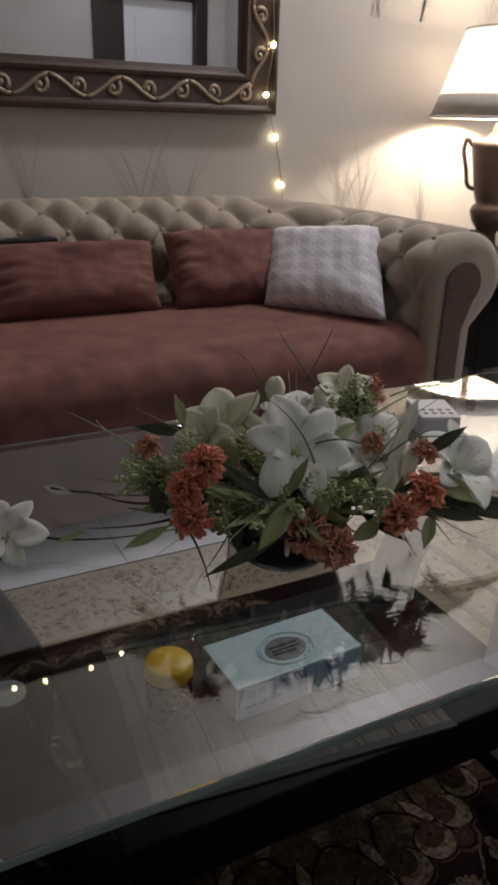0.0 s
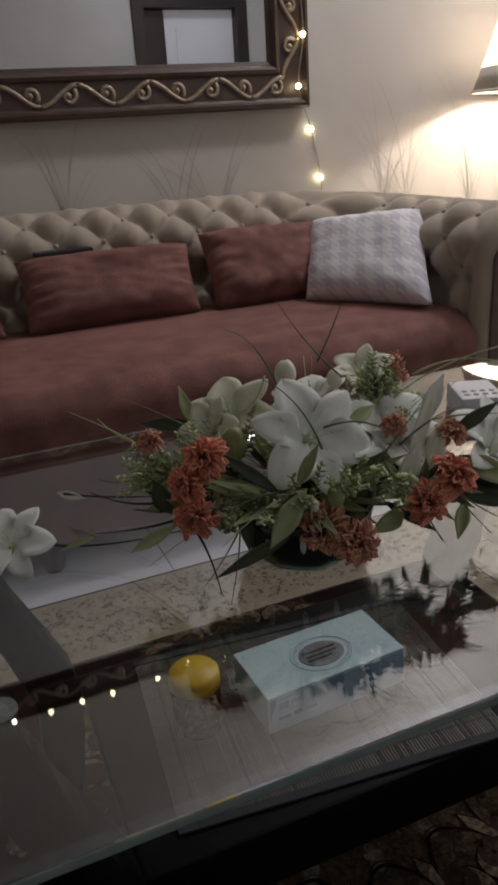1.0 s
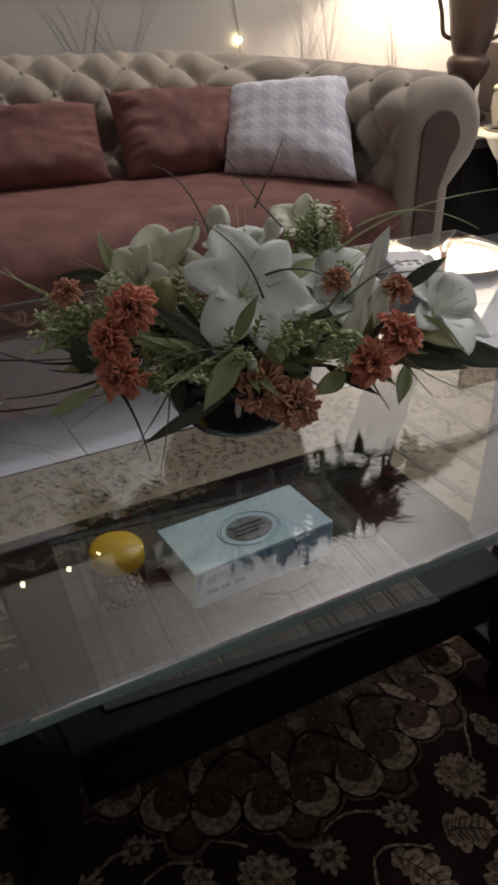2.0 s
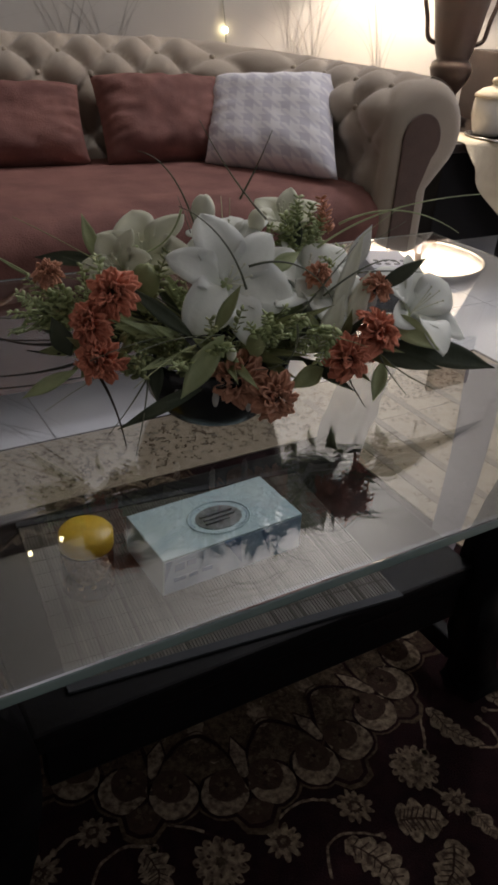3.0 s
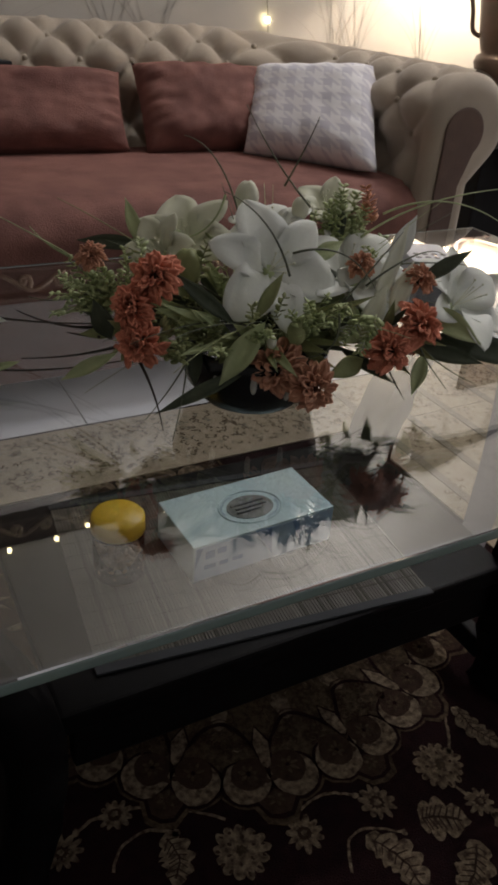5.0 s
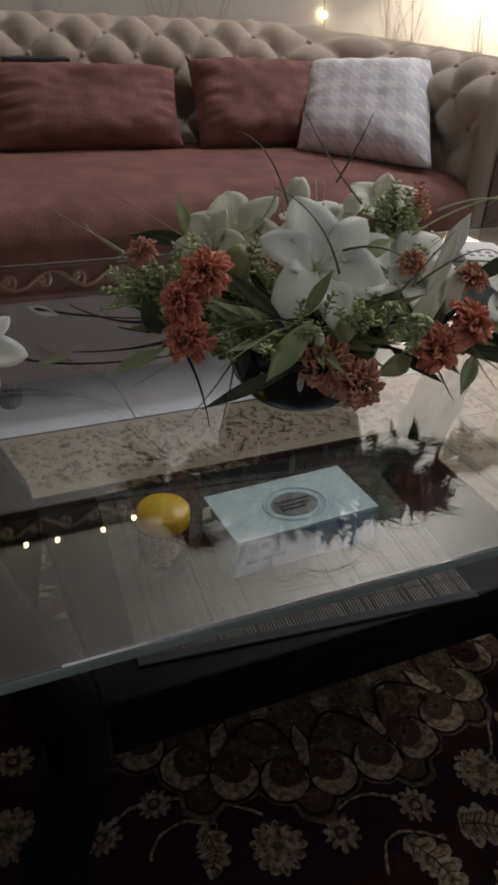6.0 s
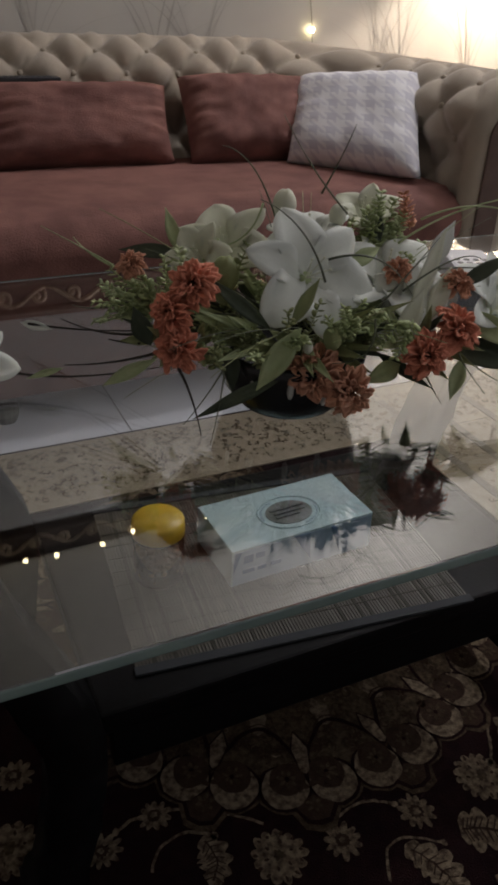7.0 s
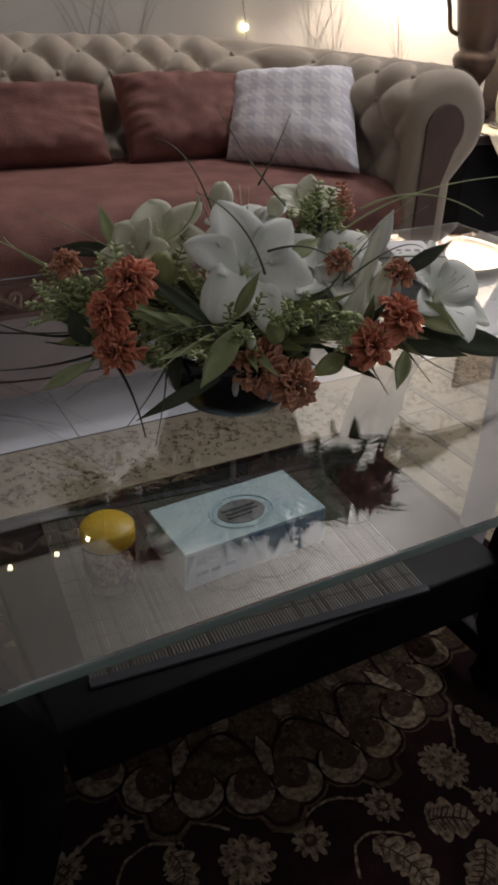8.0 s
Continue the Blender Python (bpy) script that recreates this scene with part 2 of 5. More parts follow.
def smooth_path(points, per=6):
    """Catmull-Rom through points."""
    p = [Vector(q) for q in points]
    p = [p[0] * 2 - p[1]] + p + [p[-1] * 2 - p[-2]]
    out = []
    for i in range(1, len(p) - 2):
        for k in range(per):
            t = k / per
            out.append(0.5 * (2 * p[i] + (p[i + 1] - p[i - 1]) * t + (2 * p[i - 1] - 5 * p[i] + 4 * p[i + 1] - p[i + 2]) * t * t + (3 * p[i] - p[i - 1] - 3 * p[i + 1] + p[i + 2]) * t ** 3))
    return out + [p[-2]]


def add_prism(bm, outline, lo, hi, axis="y", mat=0):
    """A flat outline (pairs) pushed from lo to hi along an axis."""
    def at(p, d):
        return (p[0], d, p[1]) if axis == "y" else (d, p[0], p[1]) if axis == "x" else (p[0], p[1], d)
    a, b = [bm.verts.new(at(p, lo)) for p in outline], [bm.verts.new(at(p, hi)) for p in outline]
    n = len(outline)
    for f in [bm.faces.new(a), bm.faces.new(b)] + [bm.faces.new((a[i], a[(i + 1) % n], b[(i + 1) % n], b[i])) for i in range(n)]:
        f.material_index = mat
    return bm


# ---- the room ----
X0, X1, Y0, Y1, H = ROOM["x0"], ROOM["x1"], ROOM["y0"], ROOM["y1"], ROOM["h"]
wall_north = tagged(part("wall_north", box((X0 - 0.15, Y1, 0), (X1 + 0.15, Y1 + 0.15, H)), M["wallpaper"]), "beige wallpaper wall with faint dark reeds", "wall", kind="structure")
tagged(part("wall_west", box((X0 - 0.15, Y0 - 0.15, 0), (X0, Y1, H)), M["plain_wall"]), "plain pale grey painted wall", "wall", kind="structure")
tagged(part("wall_east", box((X1, Y0 - 0.15, 0), (X1 + 0.15, Y1, H)), M["plain_wall"]), "plain pale grey painted wall", "wall", kind="structure")
DOOR = (2.62, 3.62)
bm = bmesh.new()
add_box(bm, (X0, Y0 - 0.15, 0), (DOOR[0], Y0, H))
add_box(bm, (DOOR[1], Y0 - 0.15, 0), (X1, Y0, H))
add_box(bm, (DOOR[0], Y0 - 0.15, 2.1), (DOOR[1], Y0, H))
tagged(part("wall_south", bm, M["plain_wall"]), "plain grey wall with a doorway", "wall", kind="structure")
tagged(part("ceiling", box((X0 - 0.15, Y0 - 0.15, H), (X1 + 0.15, Y1 + 0.15, H + 0.1)), M["ceiling"]), "plain white painted ceiling", "ceiling", kind="structure")
floor = tagged(part("floor", box((X0 - 0.15, Y0 - 0.15, -0.1), (X1 + 0.15, Y1 + 0.15, -0.004)), M["grout"]), "glossy white floor tiles with thin joints", "floor", kind="structure")

cove = [(0.0, 2.94)] + [(0.012 + 0.10 * (1 - math.cos(math.pi / 2 * k / 8)), 2.95 + 0.10 * math.sin(math.pi / 2 * k / 8)) for k in range(9)] + [(0.125, H), (0.0, H)]
tagged(part("cornice", add_prism(bmesh.new(), [(Y1 - d, z) for d, z in cove], X0, X1, "x"), M["ceiling"]), "white plaster cornice along the ceiling", "cornice", kind="structure")

door = thing("door_1", "white panelled door in a dark wooden frame", "door", kind="structure", place=pose(0, Y0, 0))
for a, b in ((DOOR[0] - 0.08, DOOR[0] + 0.04), (DOOR[1] - 0.04, DOOR[1] + 0.08)):
    part("jamb", box((a, -0.16, 0), (b, 0.03, 2.12), 0.006), M["dark_wood"], door)
part("lintel", box((DOOR[0] - 0.08, -0.16, 2.06), (DOOR[1] + 0.08, 0.032, 2.18), 0.006), M["dark_wood"], door)
part("door_leaf", box((DOOR[0] + 0.25, -0.11, 0.01), (DOOR[1] - 0.045, -0.06, 2.055), 0.004), M["white_paint"], door)
part("side_light", box((DOOR[0] + 0.045, -0.12, 0.01), (DOOR[0] + 0.245, -0.05, 2.055), 0.01), M["dark_wood"], door)
part("panel", box((DOOR[0] + 0.36, -0.06, 0.25), (DOOR[1] - 0.15, -0.052, 1.9), 0.003), M["white_paint"], door)
bm = lathe([(0.0, 0), (0.025, 0.0), (0.025, 0.01), (0.01, 0.012), (0.01, 0.04), (0.026, 0.05), (0.026, 0.075), (0.0, 0.085)], 16)
part("door_knob", bm, M["brass"], door, "brass knob", True, pose(DOOR[0] + 0.31, -0.058, 1.0, -90))


# ---- the rug ----
RUG = (-0.75, -0.55, 1.95, 1.795)


def build_rug():
    x0, y0, x1, y1 = RUG
    rug = thing("rug", "dark maroon rug with beige flowers and a wide beige border", "rug")
    part("field", box((x0, y0, -0.003), (x1, y1, 0.008), 0.003), M["rug_field"], rug)
    bm = bmesh.new()
    z0, z1 = 0.0075, 0.0105
    add_box(bm, (x0 + 0.02, 1.56, z0), (x1 - 0.02, y1 - 0.012, z1))
    add_box(bm, (1.245, y0 + 0.3, z0), (x1 - 0.02, 1.558, z1))
    add_box(bm, (x0 + 0.02, y0 + 0.02, z0), (x1 - 0.02, y0 + 0.25, z1))
    add_box(bm, (x0 + 0.02, y0 + 0.252, z0), (x0 + 0.35, 1.558, z1))
    part("border", bm, M["rug_border"], rug, "wide beige border")
    bm = bmesh.new()
    for x in (1.30, 1.40, 1.515, 1.65, 1.79):
        add_box(bm, (x - 0.010, 0.2, 0.0106), (x + 0.010, 1.72, 0.0118))
    part("guard_stripe", bm, M["rug_grey"], rug, "grey-brown stripes along the border")
    bm = bmesh.new()
    # shadow falling across the border, laid on as a grey-lilac strip
    arc = bezier((1.20, 1.125, 0), (1.50, 1.345, 0), (1.90, 1.70, 0), 16)
    add_ribbon(bm, [(p.x, p.y) for p in arc], lambda u: 0.024 + 0.03 * u, 0.0125)
    part("shadow_band", bm, M["rug_shadow"], rug, "plain grey-lilac strip painted as a shadow across the border")
    return rug


def add_petals(bm, cx, cy, z, r0, r1, n, width, turn=0.0, mat=0, squash=1.0):
    """A flat rosette: n pointed petals between two radii."""
    for k in range(n):
        a = turn + 2 * math.pi * k / n
        ca, sa = math.cos(a), math.sin(a)
        r1 = r1 * (1 + 0.07 * math.sin(5.3 * k + 40 * cx))
        pts = [(r0, 0), (r0 * 0.6 + r1 * 0.4, width), (r1 * 0.92, width * 0.55), (r1, 0), (r1 * 0.92, -width * 0.55), (r0 * 0.6 + r1 * 0.4, -width)]
        f = bm.faces.new([bm.verts.new((cx + (p * ca - q * sa), cy + (p * sa + q * ca) * squash, z)) for p, q in pts])
        f.material_index = mat


def add_ribbon(bm, pts, width, z, mat=0):
    n = len(pts)
    L, R = [], []
    for i, p in enumerate(pts):
        d = (Vector(pts[min(i + 1, n - 1)]) - Vector(pts[max(i - 1, 0)])).normalized()
        w = width(i / (n - 1)) if callable(width) else width
        L.append(bm.verts.new((p[0] - d.y * w, p[1] + d.x * w, z)))
        R.append(bm.verts.new((p[0] + d.y * w, p[1] - d.x * w, z)))
    for i in range(n - 1):
        bm.faces.new((L[i], L[i + 1], R[i + 1], R[i])).material_index = mat


def add_disc(bm, cx, cy, z, r, n=14, mat=0, squash=1.0):
    bm.faces.new([bm.verts.new((cx + r * math.cos(2 * math.pi * k / n), cy + r * squash * math.sin(2 * math.pi * k / n), z)) for k in range(n)]).material_index = mat


def add_leaf(bm, pts, width, z, lobes=6, mat=0, n=30):
    """A curved acanthus leaf with lobed sides along a bent spine."""
    spine = bezier(*[(p[0], p[1], 0) for p in pts], n)
    m = len(spine)
    L, R, C = [], [], []
    for i, p in enumerate(spine):
        u = i / (m - 1)
        d = (spine[min(i + 1, m - 1)] - spine[max(i - 1, 0)]).normalized()
        w = width * math.sin(math.pi * min(1, u * 0.93 + 0.07)) ** 0.7
        a, b = w * (0.62 + 0.38 * abs(math.sin(lobes * math.pi * u))), w * (0.62 + 0.38 * abs(math.sin(lobes * math.pi * u + 0.9)))
        L.append(bm.verts.new((p.x - d.y * a, p.y + d.x * a, z)))
        C.append(bm.verts.new((p.x, p.y, z)))
        R.append(bm.verts.new((p.x + d.y * b, p.y - d.x * b, z)))
    for i in range(m - 1):
        bm.faces.new((L[i], L[i + 1], C[i + 1], C[i])).material_index = mat
        bm.faces.new((C[i], C[i + 1], R[i + 1], R[i])).material_index = mat
    add_ribbon(bm, [tuple(p)[:2] for p in spine[2:-4]], width * 0.05, z + 0.0004, 2)
    for i in range(3, m - 5, 3):
        d = (spine[i + 1] - spine[i - 1]).normalized()
        for s in (-1, 1):
            q = (spine[i].x + d.x * 0.006 - s * d.y * width * 0.5, spine[i].y + d.y * 0.006 + s * d.x * width * 0.5)
            add_ribbon(bm, [tuple(spine[i])[:2], q], width * 0.032, z + 0.0004, 2)


def add_lobed(bm, x, y, z, r, n, depth, turn, mat=0):
    """A flat disc with a scalloped, slightly uneven outline."""
    k = n * 6
    ring = []
    for i in range(k):
        a = 2 * math.pi * i / k
        q = r * (1 - depth + depth * abs(math.sin(n * a / 2)) ** 0.7 + 0.04 * math.sin(3 * a + 50 * x))
        ring.append(bm.verts.new((x + q * math.cos(a + turn), y + q * math.sin(a + turn), z)))
    c = bm.verts.new((x, y, z))
    for i in range(k):
        bm.faces.new((c, ring[i], ring[(i + 1) % k])).material_index = mat


def add_rosette(bm, x, y, r, z, rng):
    t = rng.uniform(0, 6)
    add_lobed(bm, x, y, z, r, rng.choice((11, 13, 15)), 0.22, t, 0)
    for ring, (q, n) in enumerate(((0.72, 11), (0.4, 6))):
        for k in range(n):
            a = t + 2 * math.pi * (k + 0.5 * ring) / n + rng.uniform(-0.1, 0.1)
            add_petals(bm, x + r * q * math.cos(a), y + r * q * math.sin(a), z + 0.0006, 0, r * rng.uniform(0.14, 0.24), 1, r * 0.06, a + rng.uniform(-0.5, 0.5), 2)
    add_lobed(bm, x, y, z + 0.0009, r * 0.22, 6, 0.3, t, 1)


def add_daisy(bm, x, y, r, z, rng):
    t = rng.uniform(0, 6)
    n = 11
    add_petals(bm, x, y, z, r * 0.25, r, n, r * 0.2, t, 0)
    add_disc(bm, x, y, z + 0.0004, r * 0.36, 12, 2)
    add_lobed(bm, x, y, z + 0.0008, r * 0.2, 5, 0.3, t, 0)


def ruffle(bm):
    """Knotted pile keeps no clean line: shift every corner a little."""
    for v in bm.verts:
        p = v.co * 55
        v.co.x += 0.0028 * noise.noise(p) + 0.0014 * noise.noise(p * 3.7)
        v.co.y += 0.0028 * noise.noise(p + Vector((7, 3, 1))) + 0.0014 * noise.noise(p * 3.7 + Vector((2, 9, 4)))


def rug_pattern(rug):
    rng = random.Random(5)
    mats = [M["rug_beige"], M["rug_olive"], M["rug_brown"], M["rug_field"]]
    zb = 0.0090
    # scalloped medallion
    bm = bmesh.new()
    cx, cy = 0.72, 1.20
    ring = 34

    def on(r, a):
        return cx + r * math.cos(a), cy + r * math.sin(a)

    add_disc(bm, cx, cy, zb, 0.325, 60, 1)
    for k in range(ring):
        a = 2 * math.pi * k / ring - 1.708
        px, py = on(0.345, a)
        add_disc(bm, px, py, zb + 0.0002, 0.0375, 22, 1)
        add_disc(bm, px, py, zb + 0.0004, 0.0345, 22, 3)
        add_disc(bm, px, py, zb + 0.0008, 0.0305, 22, 0)
        qx, qy = on(0.331 + 0.003 * (k % 2), a + (0.012 if k % 2 else -0.012))
        add_disc(bm, qx, qy, zb + 0.0012, 0.0235, 18, 2)
        add_petals(bm, qx, qy, zb + 0.0013, 0.0, 0.03, 1, 0.006, a + (1.1 if k % 2 else -1.1), 2)
        add_petals(bm, qx, qy, zb + 0.0016, 0.003, 0.013, 7, 0.0028, a, 1)
        add_disc(bm, qx, qy, zb + 0.0019, 0.003, 7, 3)
        h = a + math.pi / ring
        if k % 2:
            gx, gy = on(0.352, h)
            add_petals(bm, gx, gy, zb + 0.0001, 0.0, 0.054, 1, 0.034, h, 1)
            add_petals(bm, gx, gy, zb + 0.0003, 0.006, 0.047, 1, 0.028, h, 3)
            add_petals(bm, gx, gy, zb + 0.0005, 0.006, 0.042, 1, 0.023, h, 2)
            add_petals(bm, *on(0.372, h), zb + 0.0009, 0.002, 0.012, 6, 0.003, h, 1)
        else:
            # arch over two scallops, with a pale lozenge at each foot
            arc = [on(0.318 - 0.062 * math.sin(math.pi * q / 14) ** 0.8, h + (q / 7 - 1) * 2 * math.pi / ring * 0.98) for q in range(15)]
            add_ribbon(bm, arc, 0.0028, zb + 0.0015, 3)
            arc = [on(0.308 - 0.06 * math.sin(math.pi * q / 14) ** 0.8, h + (q / 7 - 1) * 2 * math.pi / ring * 0.86) for q in range(15)]
            add_ribbon(bm, arc, 0.0012, zb + 0.0014, 2)
            f = h + 2 * math.pi / ring
            for r0, w, mat, lift in ((0.262, 0.0135, 3, 0.0011), (0.266, 0.0105, 0, 0.0016)):
                x0, y0 = on(r0, f)
                add_petals(bm, x0, y0, zb + lift, 0.0, 2 * (0.296 - r0), 1, w, f, mat)
            for q in range(9):
                r, b = rng.uniform(0.27, 0.312), h + rng.uniform(-0.13, 0.13)
                add_petals(bm, *on(r, b), zb + 0.0012, 0.001, rng.uniform(0.006, 0.010), 5, 0.0022, q, 2)
            add_petals(bm, *on(0.215, h), zb + 0.0012, 0.0, 0.05, 1, 0.014, h, 0)
    for k in range(420):
        t, r, q = rng.uniform(0, 6.28), rng.uniform(0.15, 0.33), rng.uniform(0, 6)
        x, y = on(r, t)
        pts = [(x + 0.009 * math.cos(q + i * 0.7) * (1 - i / 9), y + 0.009 * math.sin(q + i * 0.7) * (1 - i / 9)) for i in range(7)]
        add_ribbon(bm, pts, 0.0009, zb + 0.0010, 2 if k % 5 else 0)
    ruffle(bm)
    part("medallion", bm, mats, rug, "scalloped olive and beige medallion")
    # rosettes, acanthus leaves and curling stems on the field
    bm = bmesh.new()
    for x, y, r in ((0.566, 0.797, 0.034), (0.852, 0.79, 0.034), (0.283, 0.925, 0.036), (0.90, 0.62, 0.036)):
        add_rosette(bm, x, y, r, zb, rng)
    for x, y, r in ((0.643, 0.785, 0.026), (0.746, 0.782, 0.025), (0.449, 0.901, 0.022), (0.865, 0.727, 0.018), (0.38, 0.883, 0.022), (0.304, 1.02, 0.026), (0.66, 0.66, 0.028)):
        add_daisy(bm, x, y, r, zb, rng)
    for a, b, c, w, n in (((0.705, 0.748), (0.745, 0.715), (0.728, 0.655), 0.024, 6), ((0.780, 0.742), (0.800, 0.735), (0.838, 0.712), 0.030, 3), ((0.826, 0.690), (0.800, 0.655), (0.765, 0.645), 0.024, 4),
                          ((0.935, 0.855), (0.925, 0.805), (0.960, 0.772), 0.018, 5), ((0.872, 0.712), (0.88, 0.69), (0.872, 0.665), 0.014, 3), ((0.490, 0.852), (0.507, 0.82), (0.478, 0.792), 0.022, 5)):
        add_leaf(bm, (a, b, c), w, zb, n)
    stems = [((0.668, 0.722), (0.69, 0.79), (0.752, 0.735)), ((0.425, 0.836), (0.455, 0.89), (0.505, 0.85)), ((0.950, 0.772), (1.0, 0.745), (0.985, 0.81)), ((0.852, 0.755), (0.86, 0.74), (0.872, 0.705)),
             ((0.566, 0.84), (0.47, 0.925), (0.40, 0.90)), ((0.643, 0.81), (0.69, 0.83), (0.726, 0.80)), ((0.92, 0.86), (0.90, 0.83), (0.88, 0.80))]
    spots = [(0.566, 0.797), (0.852, 0.79), (0.643, 0.785), (0.746, 0.782), (0.72, 0.71), (0.80, 0.73), (0.80, 0.66), (0.94, 0.81), (0.49, 0.82), (0.87, 0.69), (0.449, 0.901), (0.38, 0.883), (0.283, 0.925), (0.304, 1.02), (0.90, 0.62), (0.66, 0.66), (0.43, 0.85)]
    while len(spots) < 100:
        x, y = rng.uniform(-0.3, 1.2), rng.uniform(-0.2, 1.5)
        if (x - cx) ** 2 + (y - cy) ** 2 < 0.185 or any((x - a) ** 2 + (y - b) ** 2 < 0.0066 for a, b in spots):
            continue
        i = len(spots)
        spots.append((x, y))
        t = rng.uniform(0, 6.28)
        if i % 3 == 0:
            add_rosette(bm, x, y, rng.uniform(0.03, 0.037), zb, rng)
        elif i % 3 == 1:
            add_daisy(bm, x, y, rng.uniform(0.02, 0.028), zb, rng)
        else:
            c, s = math.cos(t), math.sin(t)
            add_leaf(bm, [(x + c * p - s * q, y + s * p + c * q) for p, q in ((-0.04, 0.0), (0.012, 0.03), (0.042, -0.012))], rng.uniform(0.017, 0.025), zb, rng.choice((4, 5, 6)))
            stems.append([(x + c * p - s * q, y + s * p + c * q) for p, q in ((-0.05, -0.03), (-0.02, 0.06), (0.06, 0.01))])
    for a, b, c in stems:
        add_ribbon(bm, [tuple(v)[:2] for v in bezier((*a, 0), (*b, 0), (*c, 0), 14)], 0.0019, zb - 0.0002, 0)
        add_disc(bm, c[0], c[1], zb, 0.005, 8, 0)
    ruffle(bm)
    part("floral_pattern", bm, mats, rug, "beige rosettes and curling acanthus leaves")
    # broken scrolls on the border
    bm = bmesh.new()
    for k in range(2600):
        if k < 1750:
            x, y = rng.uniform(-0.2, 1.9), rng.uniform(1.585, 1.765)
        else:
            x, y = rng.uniform(1.26, 1.9), rng.uniform(0.3, 1.56)
        t, s = rng.uniform(0, 6), rng.uniform(0.16, 0.42)
        pts = [(x + s * 0.022 * math.cos(t + q * 0.6) * (1 - q / 11), y + s * 0.022 * math.sin(t + q * 0.6) * (1 - q / 11)) for q in range(9)]
        add_ribbon(bm, pts, lambda u: 0.0006 + 0.0013 * math.sin(u * 3.1), 0.0112, 0 if k % 5 else 1)
    ob = part("border_scrolls", bm, [M["rug_scroll"], M["rug_grey"]], rug, "small brown scrolls on the border")
    ob["kind"] = "stuff"


rug_pattern(build_rug())

# ---- the coffee table ----
GZ, GX0, GX1, GY0, GY1 = 0.507, 0.04, 1.335, 0.6935, 1.4246
SZ, SX0, SX1, SY0, SY1 = 0.25, 0.387, 0.965, 0.865, 1.205


def build_table():
    table = thing("coffee_table", "black wooden coffee table with a glass top and shelf", "table")
    bm = box((GX0, GY0, GZ - 0.010), (GX1, GY1, GZ), 0.002)
    for f in bm.faces:
        f.material_index = 0 if abs(f.normal.z) > 0.9 else 1
    top = part("glass_top", bm, [M["glass"], M["glass_edge"]], table, "clear greenish glass sheet")
    top.visible_shadow = False
    part("shelf", box((SX0, SY0, SZ - 0.028), (SX1, SY1, SZ), 0.004), M["black_wood"], table)
    for y in (SY0 + 0.004, SY1 - 0.026):
        part("apron", box((SX0 + 0.012, y, SZ - 0.085), (SX1 - 0.012, y + 0.022, SZ - 0.029), 0.003), M["black_wood"], table)
    for sx, x in ((-1, SX0), (1, SX1)):
        part("side_rail", box((x + sx * 0.03 - 0.011, SY0 + 0.02, 0.055), (x + sx * 0.03 + 0.011, SY1 - 0.02, 0.09), 0.004), M["black_wood"], table)
        for sy, y in ((-1, SY0), (1, SY1)):
            bm = bmesh.new()
            rows = []
            curve = smooth_path([(0.046, 0, 0.0), (0.04, 0, 0.03), (0.024, 0, 0.09), (0.012, 0, 0.17), (0.010, 0, 0.25), (0.034, 0, 0.32), (0.068, 0, 0.40), (0.088, 0, 0.46), (0.093, 0, GZ - 0.0145)], 3)
            for p in curve:
                cx, cy = x + sx * (p.x + 0.02), y - sy * 0.002
                w = 0.027 + 0.008 * max(0.0, 1 - p.z / 0.045) + 0.004 * math.exp(-((p.z - 0.27) / 0.05) ** 2)
                rows.append([(cx - w, cy - w, p.z), (cx + w, cy - w, p.z), (cx + w, cy + w, p.z), (cx - w, cy + w, p.z)])
            v = add_grid(bm, rows, closed_v=True)
            bm.faces.new(v[0])
            bm.faces.new(v[-1])
            bmesh.ops.bevel(bm, geom=[e for e in bm.edges if abs((e.verts[0].co - e.verts[1].co).normalized().z) > 0.5], offset=0.006, segments=2, affect="EDGES")
            leg = part("leg", bm, M["black_wood"], table, smooth=True)
            part("pad", lathe([(0.0, 0.0), (0.016, 0.0), (0.017, 0.001), (0.017, 0.003), (0.0, 0.0034)], 24, None, (x + sx * 0.098, y - sy * 0.002, GZ - 0.0142)), M["rubber_pad"], leg, "pale translucent pad under the glass")
    return table


build_table()


# ---- the sofa ----
def tuft(u, v, du, dv, deep):
    """Depth of a diamond-tufted surface at u, v: rounded lozenges between buttons du, dv apart."""
    a, b = u / du + v / dv, u / du - v / dv
    s = abs(math.sin(math.pi * a / 2)) ** 0.66 * abs(math.sin(math.pi * b / 2)) ** 0.66
    return deep * s


SOFA_L = -0.75


def sofa_profile(n_in, n_roll):
    """Points (out, z) of the tufted face, from the seat up and over the roll; out grows away from the seat."""
    pts = [(0.0 + 0.03 * k / n_in, 0.38 + 0.17 * k / n_in) for k in range(n_in)]
    c, r = (0.135, 0.622), 0.130
    for k in range(n_roll + 1):
        a = math.radians(200 - 250 * k / n_roll)
        pts.append((c[0] + r * math.cos(a), c[1] + r * math.sin(a) * 1.0))
    return pts


